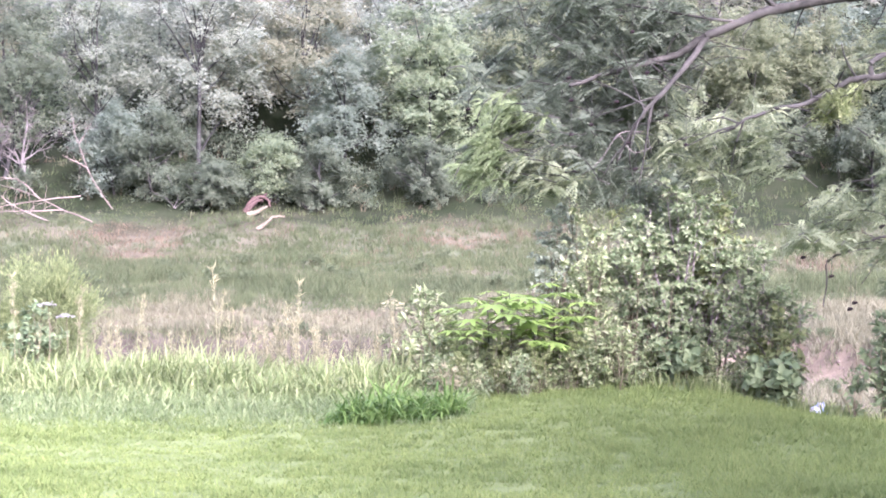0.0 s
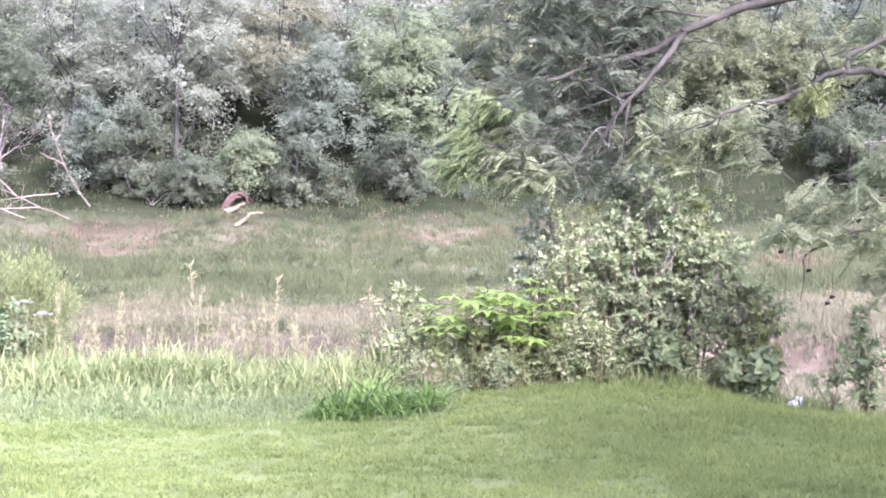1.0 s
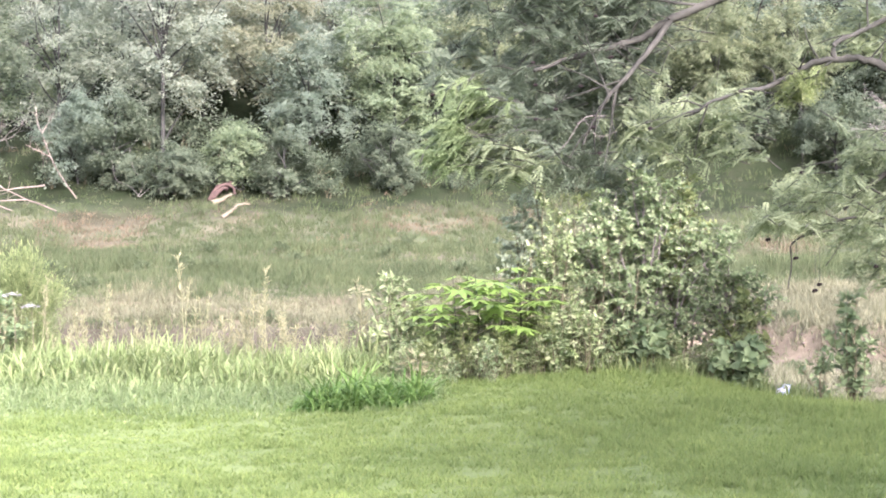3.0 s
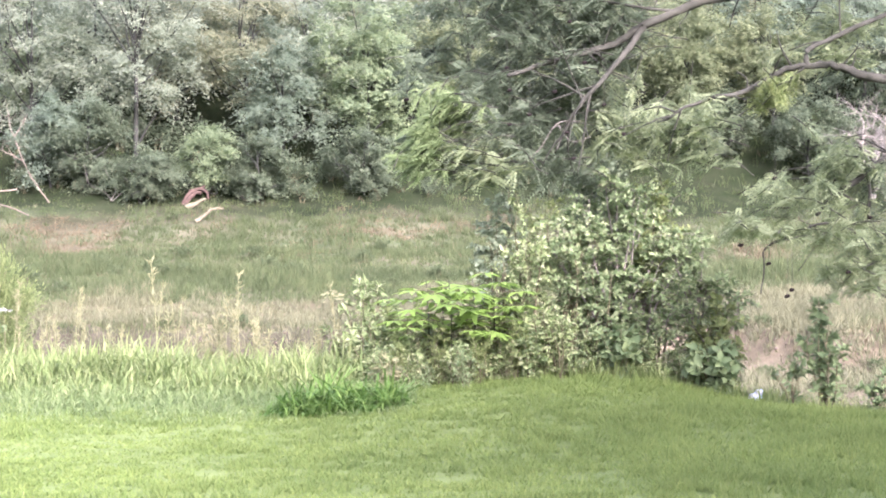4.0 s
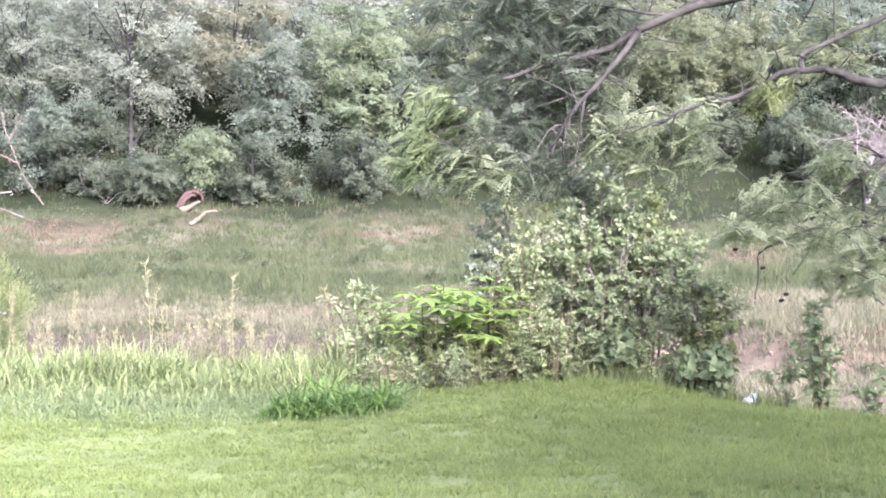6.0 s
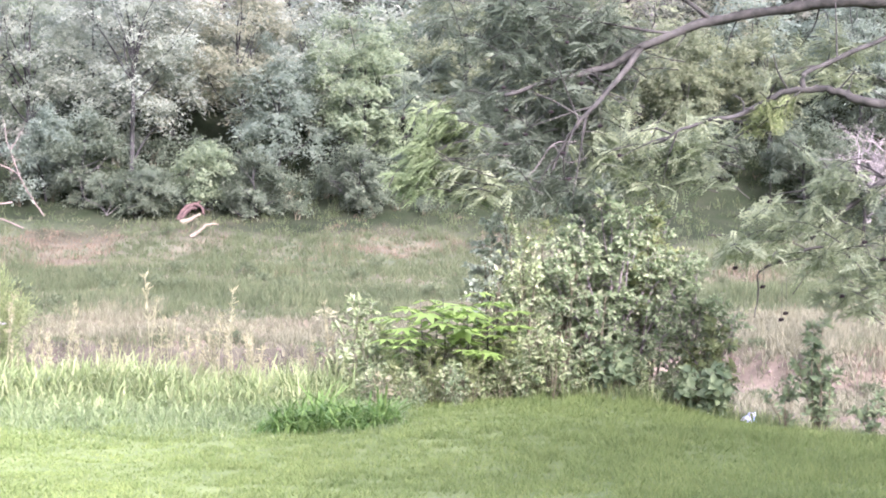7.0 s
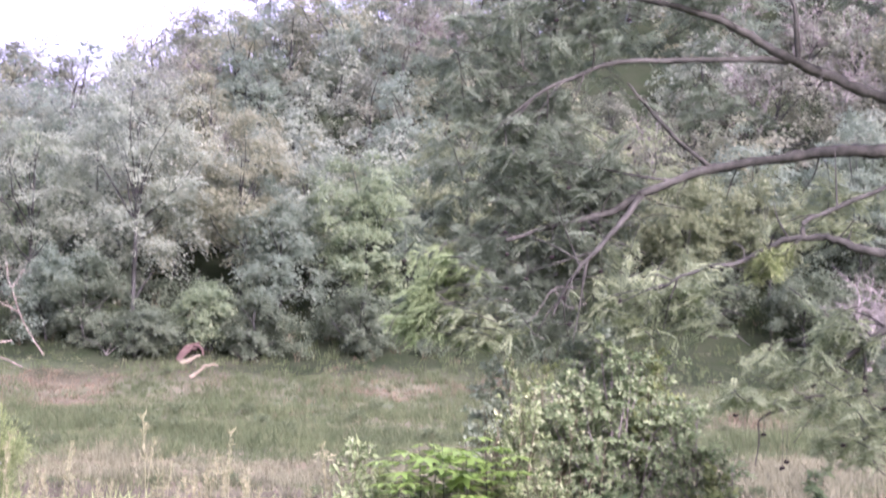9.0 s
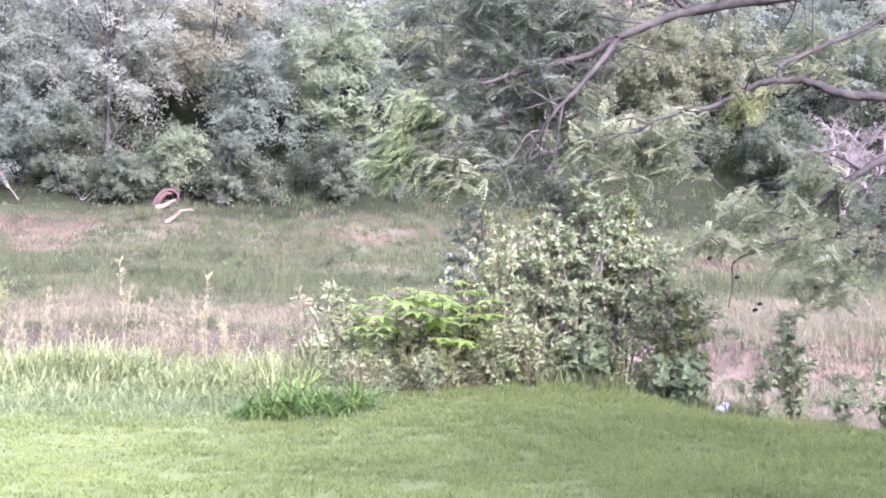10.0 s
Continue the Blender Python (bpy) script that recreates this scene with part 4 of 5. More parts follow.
def make_branchy(name, m, label, category, height, width, depth, mat, seed, stems=9, shoots=9, per=9, leaf=0.09, slim=0.55, low=0.2, up=0.5, reach=0.3, group="", bark=None):
    """A branching shrub: stems fan from the root, side shoots leave them all the way up, and broad leaves stand along each shoot."""
    rng = np.random.default_rng(seed)
    t = thing(name, m, label, category, group)
    lb, tw = Build(), Build()
    for k in range(stems):
        a = 2.4 * k + rng.normal() * 0.4
        r = ((k + 0.5) / stems) ** 0.6 * rng.uniform(0.8, 1.05)
        top = np.array([math.cos(a) * r * width / 2, math.sin(a) * r * depth / 2, height * (1 - 0.40 * r * r) * rng.uniform(0.74, 1.12)])
        foot = np.array([math.cos(a), math.sin(a), 0]) * 0.05 * width * r
        line = smooth_line([foot - np.array([0, 0, 0.1]), foot + (top - foot) * np.array([0.28, 0.28, 0.42]) + rng.normal(size=3) * 0.04 * height, foot + (top - foot) * np.array([0.7, 0.7, 0.78]) + rng.normal(size=3) * 0.03 * height, top], 6)
        sb = Build()
        tube(sb, line, 0.005 + 0.006 * height, 0.003, 5, rng, 0.12)
        part("stem", sb, bark or M_STEM, t)
        for q in range(shoots):
            f = low + (1 - low) * (q + rng.random()) / shoots
            p = line[min(len(line) - 1, int(f * len(line)))]
            b2 = rng.uniform(0, 6.28)
            d = unit(np.array([math.cos(b2), math.sin(b2) * 0.8, 0]) + np.array([p[0] / width, p[1] / depth, 0]) * 1.2 + np.array([0, 0, up + 0.3 * rng.normal()]))
            ln = reach * height ** 0.5 * rng.uniform(0.4, 1.15) * (1.1 - 0.5 * f)
            tip = p + d * ln + np.array([0, 0, -0.12 * ln])
            twig = smooth_line([p, p + d * ln * 0.55 + np.array([0, 0, 0.05 * ln]), tip], 2)
            tube(tw, twig, 0.004, 0.002, 3)
            n = max(3, int(per * rng.uniform(0.6, 1.3)))
            i = np.clip((np.linspace(0.15, 1.0, n) ** 0.8 * (len(twig) - 1)).astype(int), 0, len(twig) - 1)
            turn = np.arange(n) * 2.4 + rng.uniform(0, 6.28)
            s1 = unit(np.cross(d, [0.1, 0.2, 1.0]))
            s2 = np.cross(s1, d)
            along = s1 * np.cos(turn)[:, None] + s2 * np.sin(turn)[:, None] * 0.7 + d * rng.uniform(0.3, 1.0, (n, 1)) + np.array([0, 0, 0.05])
            face = np.array([0, -0.45, 0.6]) + unit(p * np.array([1, 1, 0.3]) + np.array([0, 0, 1e-3])) * 0.35 + rng.normal(size=(n, 3)) * 0.5
            size = leaf * rng.uniform(0.6, 1.25, n) * np.linspace(1.1, 0.75, n)
            ovals(lb, twig[i] + rng.normal(size=(n, 3)) * 0.006, along, size, size * slim * rng.uniform(0.8, 1.2, n), rng, 0.22, face, 0.2)
    tagged(part("twig_spray", tw, bark or M_STEM, t), kind="stuff")
    part("foliage", lb, mat, t)
    return t


B = make_branchy
B("bush", stand(1.95, 19.1), "large leafy grey-green bush at the lawn's edge", "bush", 2.15, 1.95, 1.2, M_BUSH, 201, 30, 21, 18, 0.07, 0.52, 0.1, 0.3, 0.3, "", M_TWIG)
B("bush", stand(1.45, 18.9), "loose grey-green bush beside the large one", "bush", 1.7, 1.0, 0.8, M_BUSH, 210, 13, 16, 15, 0.068, 0.52, 0.08, 0.4, 0.28)
B("bush", stand(2.72, 18.9), "leafy green bush beside the large one", "bush", 1.7, 1.05, 0.8, M_BUSH, 209, 14, 17, 16, 0.07, 0.52, 0.1, 0.4, 0.28, "", M_TWIG)
B("bush", stand(2.3, 19.2), "upright yellow-green shoots growing through the large bush", "bush", 2.3, 0.8, 0.6, M_SHOOT, 218, 8, 13, 12, 0.08, 0.42, 0.35, 0.9, 0.2)
B("bush", stand(0.85, 18.8), "thin loose pale green shrub with slender stems", "bush", 1.95, 0.85, 0.6, M_WEED, 203, 9, 16, 12, 0.068, 0.46, 0.08, 0.5, 0.26)
B("bush", stand(1.15, 19.2), "thin yellow-green shrub behind the weeds", "bush", 1.85, 0.85, 0.7, M_SHOOT, 219, 7, 13, 11, 0.072, 0.42, 0.1, 0.6, 0.26)
B("bush", stand(1.80, 20.0), "silvery grey-leaved shrub behind the bush", "bush", 2.85, 0.85, 0.8, M_SILVER, 202, 15, 15, 18, 0.062, 0.65, 0.6, 0.6, 0.19, "", M_TWIG)
B("bush", stand(0.66, 19.7), "small silvery grey-leaved shrub behind the bush", "bush", 2.3, 0.55, 0.5, M_SILVER, 220, 7, 15, 16, 0.062, 0.65, 0.3, 0.5, 0.2)
B("bush", stand(2.9, 18.7), "low yellow-green shrub at the lawn's edge", "bush", 0.95, 0.7, 0.5, M_SHOOT, 226, 9, 9, 9, 0.095, 0.55, 0.15, 0.5, 0.24)
B("weed", stand(2.84, 18.3), "dark broad-leaved weed at the lawn's edge", "weed", 0.5, 0.8, 0.55, M_DARKLEAF, 204, 12, 5, 7, 0.125, 0.72, 0.1, 0.3, 0.24)
B("weed", stand(1.85, 18.4), "dark broad-leaved weed under the bush", "weed", 0.5, 0.6, 0.45, M_DARKLEAF, 205, 9, 5, 7, 0.11, 0.7, 0.1, 0.3, 0.22)
make_shrub("bush", stand(-5.15, 20.1), "bright feathery yellow-green shrub", "bush", 1.8, 1.45, 1.1, M_FEATHER, 206, 21000, 0.062, 0.16, 12, 0.0, 0.4, 1.0, 70)
make_shrub("bush", stand(-5.9, 20.3), "bright feathery yellow-green shrub", "bush", 1.5, 1.2, 1.0, M_FEATHER, 207, 11000, 0.062, 0.16, 9, 0.0, 0.4, 1.0, 50)
B("weed", stand(-5.15, 19.3), "dark green creeper-covered weed", "weed", 0.95, 0.9, 0.6, M_DARKLEAF, 208, 11, 8, 8, 0.085, 0.6, 0.1, 0.3, 0.22)

# low scrub on the far bank and at the feet of the trees
scrub = [
    make_shrub("bank_shrub", stand(-6.5, 83), "low dark blue-green scrub at the wood's edge", "shrub", 1.3, 1.8, 1.4, FAR["deep"], 261, 620, 0.115, 0.5, 6, 0.0, 0.3, 0.3, 24, "bank scrub", True),
    make_shrub("bank_shrub", stand(-9.3, 83.5), "low dull green scrub on the far bank", "shrub", 1.0, 1.5, 1.2, FAR["deep"], 262, 620, 0.115, 0.4, 6, 0.0, 0.3, 0.5, 22, "bank scrub", True),
    make_shrub("bank_shrub", stand(-3.0, 83), "low dark green scrub on the far bank", "shrub", 1.2, 1.6, 1.2, FAR["deep"], 263, 620, 0.115, 0.45, 6, 0.0, 0.3, 0.3, 24, "bank scrub", True),
    make_shrub("bank_shrub", stand(-15.0, 64), "low green scrub on the far bank", "shrub", 0.7, 1.3, 1.0, M_BANKS, 264, 420, 0.13, 0.35, 5, 0.0, 0.3, 0.7, 20, "bank scrub", True),
]
rng = np.random.default_rng(265)
for k in range(92):
    if k < 60:
        y = rng.uniform(83.4, 87)
        x = rng.uniform(-28, 28)
        if not 9.5 < x < 15.5:
            copy_thing(scrub[(0, 2, 2, 2)[k % 4]], stand(x, y, rng.uniform(0, 6.28), rng.uniform(0.8, 1.6)))
    else:
        y = rng.uniform(60, 82)
        copy_thing(scrub[3], stand(rng.uniform(-0.3, 0.3) * y, y, rng.uniform(0, 6.28), rng.uniform(0.35, 0.8)))

for k in range(40):
    y = rng.uniform(87.5, 97)
    copy_thing(scrub[(2, 0, 2)[k % 3]], stand(rng.uniform(-0.3, 0.3) * y, y, rng.uniform(0, 6.28), rng.uniform(1.3, 2.4)))

for x, y, z in ((-10.5, 64.5, 1.15), (-9.3, 65.2, 0.9), (-6.4, 66.5, 1.2), (-5.4, 66.0, 0.8), (-0.1, 65.0, 1.0), (1.4, 65.5, 1.2), (-12.0, 66.0, 0.8), (-7.6, 71.0, 0.9), (-3.0, 70.0, 0.8), (-13.6, 70.5, 0.7)):
    copy_thing(scrub[3], stand(x, y, x * 2.0, z))
for k in range(34):
    y = rng.uniform(42, 56)
    x = rng.uniform(0.10, 0.29) * y if k % 4 else rng.uniform(-0.28, 0.0) * y
    copy_thing(scrub[3], stand(x, y, rng.uniform(0, 6.28), rng.uniform(0.25, 0.6)))

# broad-leaved weeds in the middle, a few plants copied along the verge
weeds = [
    B("weed", stand(-0.75, 18.5), "leafy green weed on the grassy verge", "weed", 0.85, 0.5, 0.45, M_WEED, 211, 6, 7, 8, 0.085, 0.36, 0.12, 0.5, 0.22, "verge weeds"),
    B("weed", stand(-0.2, 18.6), "leafy grey-green weed on the grassy verge", "weed", 0.75, 0.55, 0.45, M_BUSH, 212, 6, 7, 8, 0.08, 0.45, 0.12, 0.4, 0.22, "verge weeds"),
    B("weed", stand(0.35, 18.5), "pale broad-leaved weed on the grassy verge", "weed", 0.62, 0.55, 0.45, M_WEED, 213, 6, 6, 7, 0.11, 0.6, 0.1, 0.3, 0.2, "verge weeds"),
    B("weed", stand(0.6, 18.7), "green weed with narrow leaves on the grassy verge", "weed", 0.9, 0.4, 0.4, M_SHOOT, 214, 5, 8, 7, 0.11, 0.26, 0.15, 0.8, 0.2, "verge weeds"),
]
rng = np.random.default_rng(215)
for k in range(34):
    x = rng.uniform(-1.15, 1.25)
    copy_thing(weeds[k % 4], stand(x, rng.uniform(18.2, 19.5), rng.uniform(0, 6.28), rng.uniform(0.55, 1.1)))
for k in range(26):
    x = 0.85 + 0.085 * k + rng.normal() * 0.06
    copy_thing(weeds[k % 3], stand(x, rng.uniform(18.3, 18.75), rng.uniform(0, 6.28), rng.uniform(0.4, 0.75)))
for k in range(14):
    x = rng.uniform(-4.6, -1.2)
    copy_thing(weeds[k % 4], stand(x, rng.uniform(18.6, 19.6), rng.uniform(0, 6.28), rng.uniform(0.35, 0.65)))
for k in range(16):
    copy_thing(weeds[(0, 3, 1, 2)[k % 4]], stand(-0.55 + 0.1 * k + rng.normal() * 0.04, rng.uniform(17.9, 18.15), rng.uniform(0, 6.28), rng.uniform(0.5, 0.85)))
for k in range(12):
    copy_thing(weeds[(2, 0, 1, 3)[k % 4]], stand(-0.72 + 0.1 * k + rng.normal() * 0.03, rng.uniform(17.3, 17.75), rng.uniform(0, 6.28), rng.uniform(0.35, 0.6)))
B("weed", stand(-0.86, 19.0), "tall leafy weed spike above the verge", "weed", 1.36, 0.42, 0.36, M_WEED, 216, 5, 12, 8, 0.085, 0.36, 0.3, 0.7, 0.13)
B("weed", stand(-0.62, 19.1), "tall leafy weed spike above the verge", "weed", 1.2, 0.36, 0.32, M_WEED, 227, 4, 11, 8, 0.085, 0.36, 0.3, 0.7, 0.13)


SAP = "saplings at the lawn's edge"
B("sapling", stand(3.96, 18.3), "tall upright sapling with dark oval leaves", "sapling", 1.12, 0.5, 0.42, M_DARKLEAF, 221, 7, 9, 7, 0.105, 0.52, 0.15, 0.8, 0.15, SAP)
B("sapling", stand(3.62, 18.2), "small upright sapling with dark oval leaves", "sapling", 0.55, 0.36, 0.3, M_DARKLEAF, 222, 5, 5, 6, 0.095, 0.52, 0.1, 0.7, 0.16, SAP)
B("sapling", stand(4.45, 18.0), "small upright sapling with dark oval leaves", "sapling", 0.5, 0.36, 0.3, M_DARKLEAF, 223, 5, 5, 6, 0.095, 0.52, 0.1, 0.7, 0.16, SAP)
B("sapling", stand(4.95, 18.2), "upright sapling with dark oval leaves", "sapling", 0.75, 0.4, 0.35, M_DARKLEAF, 224, 6, 6, 6, 0.10, 0.52, 0.1, 0.7, 0.16, SAP)
B("sapling", stand(5.3, 17.9), "small upright sapling with dark oval leaves", "sapling", 0.6, 0.4, 0.35, M_DARKLEAF, 225, 5, 5, 6, 0.10, 0.52, 0.1, 0.7, 0.16, SAP)


def make_palmate(x, y, seed):
    """A tall weed with big bright hand-shaped leaves held flat."""
    rng = np.random.default_rng(seed)
    t = thing("castor_plant", stand(x, y), "bright green plant with large hand-shaped leaves", "plant", "hand-leaved plants")
    b = Build()
    tube(b, smooth_line([(0, 0, -0.1), (0.03, 0, 0.55), (0.0, 0.02, 1.08)], 5), 0.010, 0.005, 6, rng, 0.1)
    part("stem", b, M_BARK, t)
    for k in range(12):
        z = 0.5 + 0.05 * k + rng.normal() * 0.03
        a = k * 2.4 + rng.normal() * 0.3
        out = unit(np.array([math.cos(a), math.sin(a), rng.normal() * 0.16]))
        hub = np.array([0, 0, z]) + out * rng.uniform(0.18, 0.46)
        s = Build()
        tube(s, smooth_line([(0, 0, z - 0.06), hub * np.array([0.5, 0.5, 1]), hub], 3), 0.005, 0.004, 4)
        blade = part("leaf", Build().add(*palm_leaf(hub, out, rng.uniform(0.2, 0.3), rng)), M_PALM, t)
        part("leaf_stalk", s, M_STEM, blade)


def palm_leaf(hub, out, size, rng):
    """Seven pointed lobes round a hub, drooping at the tips."""
    side = unit(np.cross(out, [0, 0, 1.0]))
    up = np.cross(side, out)
    v, tri = [hub], []
    m = 7
    for i in range(m):
        a = (i - 3) * 0.78
        for da, f in ((-0.39, 0.42), (0.0, 1.0)):
            d = math.cos(a + da) * out + math.sin(a + da) * side
            v.append(hub + d * size * f * (1.0 - 0.06 * abs(i - 3)) + up * (0.03 - 0.22 * f * f) * size)
    d = math.cos(3 * 0.78 + 0.39) * out + math.sin(3 * 0.78 + 0.39) * side
    v.append(hub + d * size * 0.42)
    for i in range(m):
        a = 1 + 2 * i
        tri += [(0, a, a + 1), (0, a + 1, a + 2)]
    return np.array(v), None, np.array(tri)


for k, (x, y) in enumerate([(-0.15, 18.15), (0.08, 18.0), (0.32, 18.1), (0.0, 18.4), (0.52, 18.2), (0.28, 18.5)]):
    make_palmate(x, y, 231 + k)

make_shrub("weed", stand(-0.5, 17.35), "withered straw-coloured weed on the verge", "weed", 0.4, 0.4, 0.3, M_STRAW, 217, 160, 0.09, 0.25, 5, 0.0, 0.3, -0.2, 16)

# a lush grass clump on the lawn's edge
rng = np.random.default_rng(240)
clump = thing("grass_clump", stand(-0.98, 15.6), "lush dark green grass clump on the lawn's edge", "grass clump")
for cx, cy, hh in ((-0.36, 0.0, 0.16), (-0.2, -0.1, 0.2), (0.02, -0.08, 0.2), (-0.12, 0.12, 0.25), (0.24, 0.02, 0.19), (0.46, 0.14, 0.2), (0.2, 0.25, 0.27), (0.48, 0.4, 0.3), (0.0, 0.42, 0.3), (-0.3, 0.3, 0.2)):
    b = Build()
    n = 130
    off = rng.normal(size=(n, 2))
    at = np.stack([cx + off[:, 0] * 0.11, cy + off[:, 1] * 0.1, np.full(n, -0.02)], 1)
    tall = 1.9 * hh * np.exp(-0.2 * (off ** 2).sum(1)) * rng.uniform(0.5, 1.3, n)
    arching(b, at, tall, rng.uniform(0.013, 0.024, n), rng.uniform(0.6, 1.6, n), rng)
    part("tuft", b, M_CLUMP, clump)


# dry seeding grass stalks
def make_stalk(x, y, height, seed):
    rng = np.random.default_rng(seed)
    t = thing("grass_stalk", stand(x, y), "dry straw-coloured grass stalk with a loose seed head", "grass stalk", "dry grass stalks")
    lean = rng.normal(size=2) * 0.16 * height
    line = smooth_line([(0, 0, -0.05), (lean[0] * 0.3, lean[1] * 0.3, height * 0.5), (lean[0], lean[1], height)], 6)
    b = Build()
    tube(b, line, 0.006, 0.003, 4)
    part("stem", b, M_STRAW, t)
    h = Build()
    n = 60
    k = rng.integers(len(line) - 5, len(line), n)
    along = rng.normal(size=(n, 3)) * np.array([0.4, 0.4, 0.3]) + np.array([0, 0, 0.7])
    leaves(h, line[k] + rng.normal(size=(n, 3)) * 0.012, along, rng.uniform(0.03, 0.1, n), 0.011, rng)
    part("seed_head", h, M_STRAW, t)
    return t


stalks = [make_stalk(-1.12, 19.2, 1.15, 251), make_stalk(-2.6, 19.3, 0.75, 252), make_stalk(-2.95, 19.2, 0.85, 253), make_stalk(-3.9, 19.1, 0.7, 254)]
rng = np.random.default_rng(255)
for k in range(76):
    x = rng.uniform(-5.2, -0.6) if k % 3 else rng.normal(-2.7, 0.6)
    copy_thing(stalks[k % 4], stand(x, rng.uniform(18.4, 20.2), rng.uniform(0, 6.28), rng.uniform(0.45, 1.15)))

# a crumpled plastic bag caught at the lawn's edge
m_bag, nt, bsdf, out = nodes_of("thin_plastic")
nt.links.new(ramp(nt, noise_tex(nt, 9.0), [(0.4, (0.75, 0.78, 0.8)), (0.6, (0.35, 0.55, 0.75))]), bsdf.inputs["Base Color"])
bsdf.inputs["Roughness"].default_value = 0.35
bm = bmesh.new()
bmesh.ops.create_icosphere(bm, subdivisions=3, radius=0.08)
for v in bm.verts:
    v.co *= 1 + 0.6 * noise.noise(v.co * 22)
    v.co.z = max(v.co.z, -0.05) * 1.3
me = bpy.data.meshes.new("plastic_bag")
bm.to_mesh(me)
bm.free()
me.materials.append(m_bag)
bag = new("plastic_bag", me)
bag.matrix_basis = stand(3.3, 18.5, 0.3, 1.0, 0.06)
tagged(bag, "crumpled pale blue and white plastic bag", "litter")

# clods and stones on the creek bed
rng = np.random.default_rng(290)
n = 2600
y = rng.uniform(42, 56, n)
x = np.where(rng.random(n) < 0.7, rng.uniform(0.1, 0.29, n), rng.uniform(-0.29, 0.0, n)) * y
r = 0.02 + 0.07 * rng.random(n) ** 3
octa = np.array([(1, 0, 0), (-1, 0, 0), (0, 1, 0), (0, -1, 0), (0, 0, 1), (0, 0, -1)], float)
v = np.stack([x, y, land(x, y)], 1)[:, None] + octa[None] * r[:, None, None] * rng.uniform(0.6, 1.3, (n, 6, 1)) * np.array([1.2, 1.2, 0.6])
f = np.array([(0, 2, 4), (2, 1, 4), (1, 3, 4), (3, 0, 4), (2, 0, 5), (1, 2, 5), (3, 1, 5), (0, 3, 5)])
M_CLOD = bark_mat("dry_clod", (0.05, 0.042, 0.03), (0.13, 0.108, 0.08), 2.0)
clods = part("clods", Build().add(v.reshape(-1, 3), None, (f[None] + 6 * np.arange(n)[:, None, None]).reshape(-1, 3)), M_CLOD)
tagged(clods, "dry brown clods and stones on the creek bed", "stones", kind="stuff")


# white flower heads among the weeds
def make_umbel(x, y, height, seed, spread=0.09):
    rng = np.random.default_rng(seed)
    dry = spread > 0.1
    t = (thing("dry_flower", stand(x, y), "dried straw-coloured drooping flower head on a tall stalk", "flower") if dry
         else thing("white_flower", stand(x, y), "white flat-topped flower among dark weeds", "flower", "white flowers"))
    b = Build()
    tube(b, smooth_line([(0, 0, -0.05), (0.02, 0, height * 0.5), (0, 0.01, height)], 4), 0.006, 0.004, 5)
    part("stem", b, M_STRAW if dry else M_STEM, t)
    h = Build()
    n = 40
    a, rr = rng.uniform(0, 6.28, n), spread * rng.random(n) ** 0.5
    at = np.stack([rr * np.cos(a), rr * np.sin(a), height + 0.03 - rr * rr * (9 if dry else 2)], 1)
    leaves(h, at, rng.normal(size=(n, 3)) * np.array([1, 1, 0.2]), 0.05, 0.04, rng, 0.1, np.array([[0, -0.3, 1.0]]) + rng.normal(size=(n, 3)) * 0.2)
    tagged(part("flower_head", h, M_STRAW if dry else M_PETAL, t), kind="stuff")


M_PETAL = leaf_mat("white_petal", [(0.0, (0.174, 0.192, 0.155)), (1.0, (0.260, 0.282, 0.236))], 0.3, 0.5, 3.0)
make_umbel(-4.85, 18.9, 0.93, 271)
make_umbel(-4.63, 18.8, 0.80, 272)
make_umbel(-1.13, 18.6, 1.06, 273, 0.13)

# ---- grass ----


def grass(name, label, mat, build):
    return tagged(part(name, build, mat), label, "grass", kind="stuff")


rng = np.random.default_rng(301)
b = Build()
n = 45000
y = 8.6 + 10.6 * rng.random(n) ** 0.9
x = rng.uniform(-0.31, 0.31, n) * y
at = np.stack([x, y, land(x, y)], 1)
h = 0.02 + 0.02 * value_noise(x, y, 0.6, 21) * rng.random(n)
blades(b, at, h, 0.006 + 0.003 * rng.random(n), rng.uniform(0.9, 2.2, n), rng, True)
# uneven tufts that stand up from the mown turf, longer under the trees' shade
tuft = 9500
ty = 8.6 + 10.6 * rng.random(tuft) ** 0.9
tx = rng.uniform(-0.31, 0.31, tuft) * ty
rich = value_noise(tx, ty, 0.8, 23) * 0.7 + value_noise(tx, ty, 0.28, 24) * 0.5
k = np.repeat(np.arange(tuft), 18)
x, y = tx[k] + rng.normal(size=len(k)) * 0.04, ty[k] + rng.normal(size=len(k)) * 0.04
h = (0.026 + 0.085 * np.clip(rich - 0.35, 0, 1) + 0.035 * np.clip((tx + 0.3) / 2.0, 0, 1) + 0.04 * np.clip((ty - 16.2) / 2.5, 0, 1))[k] * rng.uniform(0.5, 1.3, len(k))
blades(b, np.stack([x, y, land(x, y)], 1), h, rng.uniform(0.005, 0.010, len(k)), rng.uniform(0.3, 1.5, len(k)), rng, True)
grass("lawn_grass", "short sunlit green lawn grass", M_LAWN, b)

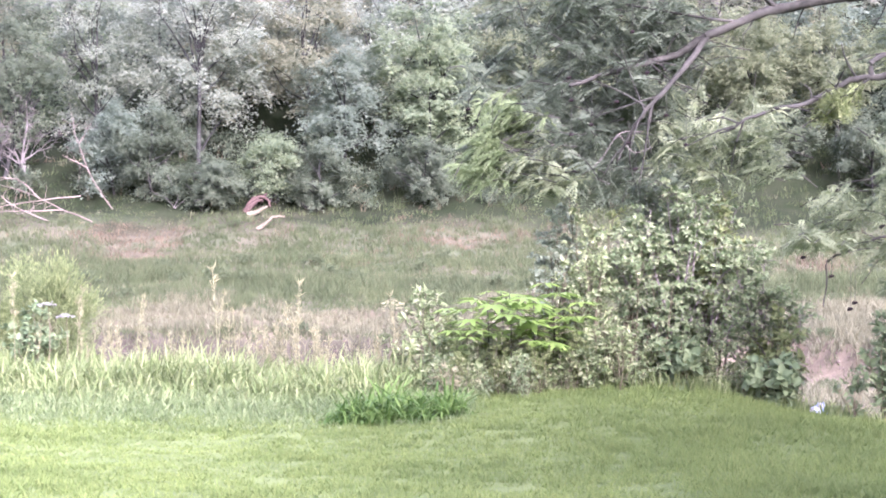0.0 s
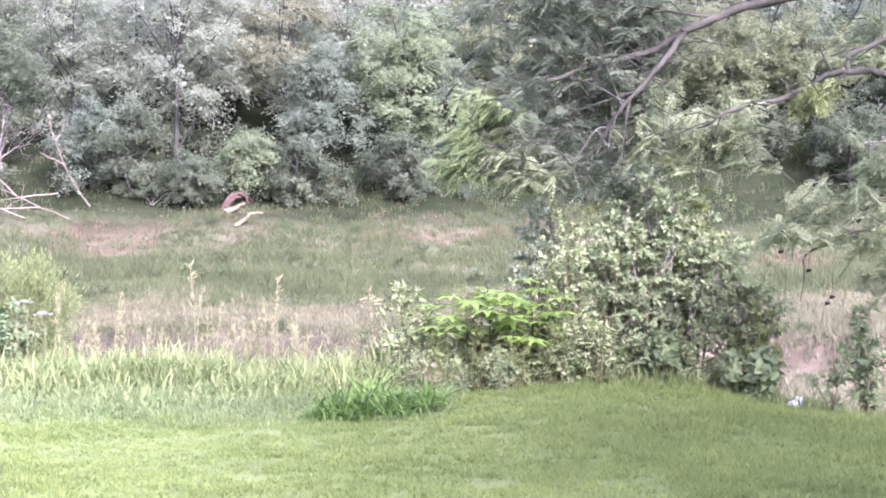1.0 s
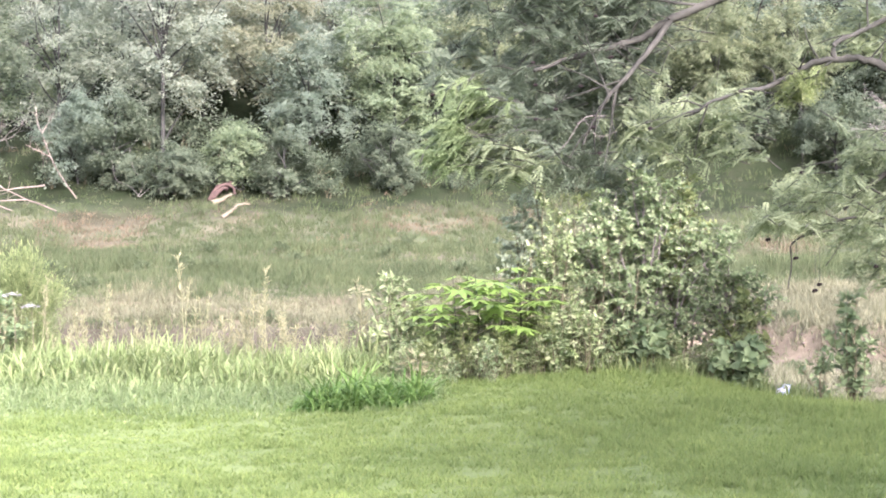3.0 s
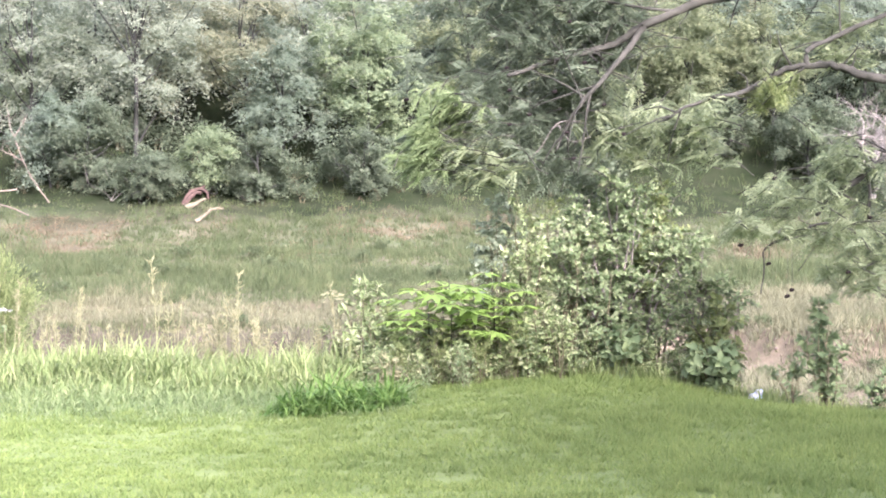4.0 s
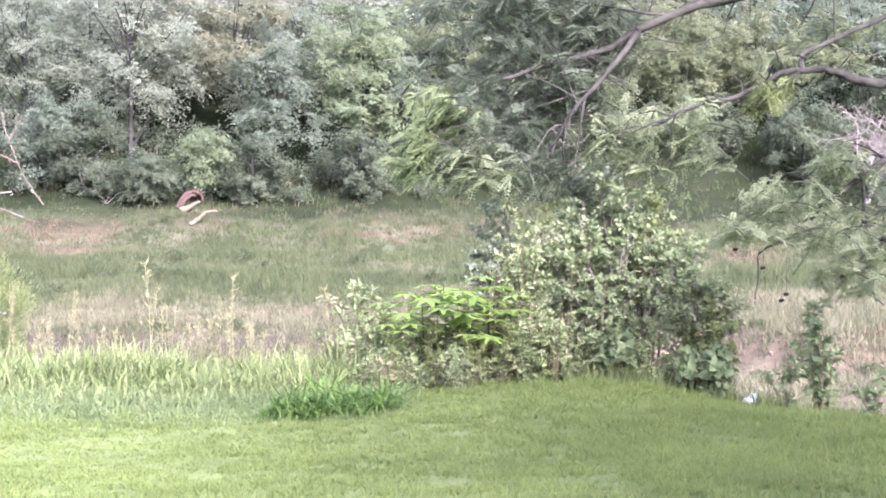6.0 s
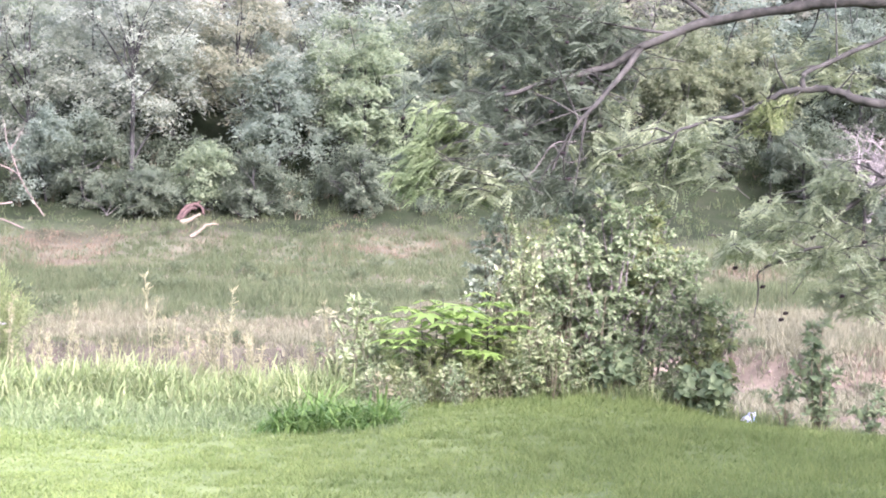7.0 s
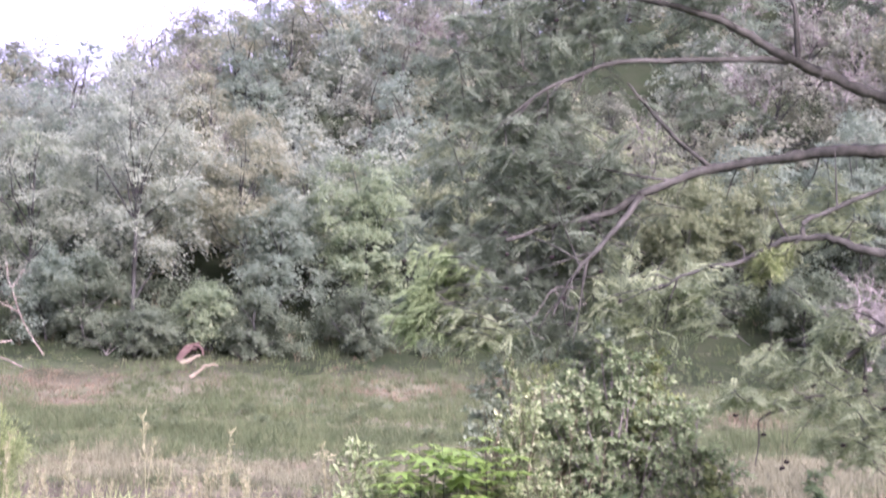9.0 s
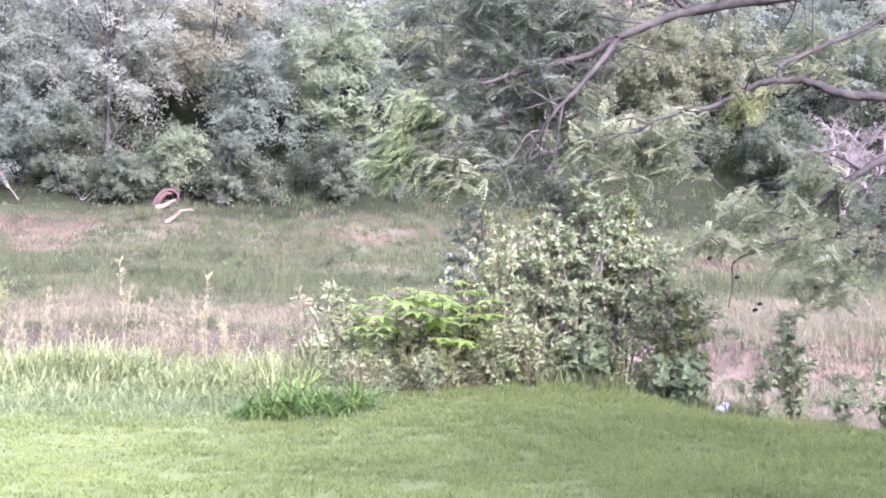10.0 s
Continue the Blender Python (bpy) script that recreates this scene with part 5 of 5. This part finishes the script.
b = Build()
tuft = 1150
tx = rng.uniform(-6.2, -0.9, tuft)
ty = 17.0 + 2.8 * rng.random(tuft) ** 0.8 + 0.3 * np.sin(tx * 2.0)
k = np.repeat(np.arange(tuft), 20)
x, y = tx[k] + rng.normal(size=len(k)) * 0.08, ty[k] + rng.normal(size=len(k)) * 0.08
tall = (0.14 + 0.50 * np.clip((ty - 16.9) / 1.6, 0, 1) * (0.45 + 0.8 * value_noise(tx, ty, 0.5, 51)) * rng.uniform(0.7, 1.25, tuft))[k]
arching(b, np.stack([x, y, land(x, y) - 0.02], 1), tall * rng.uniform(0.55, 1.1, len(k)), rng.uniform(0.010, 0.022, len(k)), rng.uniform(0.3, 1.3, len(k)), rng)
# coarse long-leaved grass among the weeds
for gx0, gy0, gh, gn in ((-1.05, 18.3, 0.62, 70), (-0.8, 18.2, 0.55, 60), (-0.55, 18.0, 0.42, 50), (-1.25, 18.5, 0.55, 60), (-0.95, 17.8, 0.4, 50), (-2.55, 18.6, 0.6, 70), (-2.85, 18.7, 0.62, 60), (-2.2, 18.5, 0.5, 50), (-1.6, 18.6, 0.5, 50)):
    off = rng.normal(size=(gn, 2)) * 0.09
    x, y = gx0 + off[:, 0], gy0 + off[:, 1]
    arching(b, np.stack([x, y, land(x, y) - 0.02], 1), gh * rng.uniform(0.5, 1.2, gn), rng.uniform(0.014, 0.026, gn), rng.uniform(0.3, 1.3, gn), rng)
grass("tall_grass", "tall pale green grass along the verge", M_TALL, b)
b = Build()
# lower growth between the mown lawn and the tall grass
tuft = 1500
tx = rng.uniform(-6.0, -0.3, tuft)
ty = 15.0 + 2.6 * rng.random(tuft) ** 0.75 + 0.5 * (value_noise(tx, tx * 0, 0.7, 61) - 0.5)
k = np.repeat(np.arange(tuft), 16)
x, y = tx[k] + rng.normal(size=len(k)) * 0.06, ty[k] + rng.normal(size=len(k)) * 0.06
tall = (0.05 + 0.13 * np.clip((ty - 15.0) / 2.4, 0, 1) + 0.10 * np.clip(value_noise(tx, ty, 0.45, 53) - 0.55, 0, 1))[k]
arching(b, np.stack([x, y, land(x, y) - 0.01], 1), tall * rng.uniform(0.6, 1.3, len(k)), rng.uniform(0.006, 0.013, len(k)), rng.uniform(0.4, 1.4, len(k)), rng)
grass("rough_grass", "rough unmown grass between lawn and tall grass", M_ROUGH, b)

b = Build()
tuft = 700
tx, ty = rng.uniform(-0.4, 6.0, tuft), rng.uniform(18.2, 19.6, tuft)
k = np.repeat(np.arange(tuft), 16)
x, y = tx[k] + rng.normal(size=len(k)) * 0.06, ty[k] + rng.normal(size=len(k)) * 0.06
blades(b, np.stack([x, y, land(x, y)], 1), rng.uniform(0.08, 0.3, len(k)), rng.uniform(0.008, 0.014, len(k)), rng.uniform(0.2, 0.9, len(k)), rng)
grass("edge_grass", "rough green grass at the foot of the bushes", M_TALL, b)

green, dry, russet = Build(), Build(), Build()
tuft = 30000
ty = rng.uniform(48.5, 90, tuft)
tx = rng.uniform(-0.31, 0.31, tuft) * ty
lw, dr, dt, md, wd = cover(tx, ty)
keep = (ty > 53.8 - 6.0 * np.clip((tx - 8.2) / 2.5, 0, 1)) & (rng.random(tuft) > np.maximum(np.maximum(dt * 0.55, md * 0.5), wd * 0.86))
tx, ty, dr, dt = tx[keep], ty[keep], dr[keep], dt[keep]
broad = value_noise(tx, ty * 0.6, 3.4, 31)
is_dry = rng.random(len(tx)) < np.clip(dr * 0.85 + 1.1 * (broad - 0.62) * np.clip((76 - ty) / 8, 0, 1), 0.03, 1)
is_red = ~is_dry & (rng.random(len(tx)) < np.clip(dt * 1.9 + 0.9 * (value_noise(tx, ty * 0.6, 2.6, 33) - 0.62) * np.clip((ty - 70) / 6, 0, 1), 0.02, 0.9))
# a belt of tall lush grass along the foot of the slope
belt = np.exp(-((ty - 65.5 - 1.6 * np.sin(tx * 0.35)) / 2.6) ** 2) * (value_noise(tx, ty, 2.4, 35) > 0.38)
for bb, sel, hmin, hmax in ((green, ~is_dry & ~is_red, 0.16, 0.42), (dry, is_dry, 0.16, 0.46), (russet, is_red, 0.12, 0.36)):
    sx, sy = tx[sel], ty[sel]
    k = np.repeat(np.arange(len(sx)), 13)
    x, y = sx[k] + rng.normal(size=len(k)) * 0.15, sy[k] + rng.normal(size=len(k)) * 0.15
    size = (0.5 + 1.0 * value_noise(sx, sy * 0.7, 2.2, 22) + (0.9 * belt[sel] if bb is green else 0))[k]
    blades(bb, np.stack([x, y, land(x, y) - 0.02], 1), rng.uniform(hmin, hmax, len(k)) * size, rng.uniform(0.016, 0.034, len(k)), rng.uniform(0.15, 0.8, len(k)), rng, True)
tuft = 2600
ty = rng.uniform(43, 55, tuft)
tx = rng.uniform(-0.3, 0.3, tuft) * ty
keep = value_noise(tx, ty, 1.8, 41) > 0.42
tx, ty = tx[keep], ty[keep]
k = np.repeat(np.arange(len(tx)), 12)
x, y = tx[k] + rng.normal(size=len(k)) * 0.12, ty[k] + rng.normal(size=len(k)) * 0.12
blades(dry, np.stack([x, y, land(x, y) - 0.02], 1), rng.uniform(0.15, 0.55, len(k)), rng.uniform(0.015, 0.035, len(k)), rng.uniform(0.2, 1.0, len(k)), rng, True)
tuft = 1100
ty = rng.uniform(39, 52, tuft)
tx = rng.uniform(0.11, 0.31, tuft) * ty
for bb, part_of in ((dry, slice(0, 650)), (green, slice(650, tuft))):
    sx, sy = tx[part_of], ty[part_of]
    k = np.repeat(np.arange(len(sx)), 12)
    x, y = sx[k] + rng.normal(size=len(k)) * 0.1, sy[k] + rng.normal(size=len(k)) * 0.1
    blades(bb, np.stack([x, y, land(x, y) - 0.02], 1), rng.uniform(0.06, 0.28, len(k)), rng.uniform(0.015, 0.03, len(k)), rng.uniform(0.3, 1.2, len(k)), rng, True)
grass("bank_grass", "rough green grass on the far bank", M_BANKG, green)
grass("russet_grass", "withered reddish-brown grass on the far bank", M_RUSSET, russet)
grass("dry_grass", "pale dry grass along the creek's far edge", M_DRY, dry)
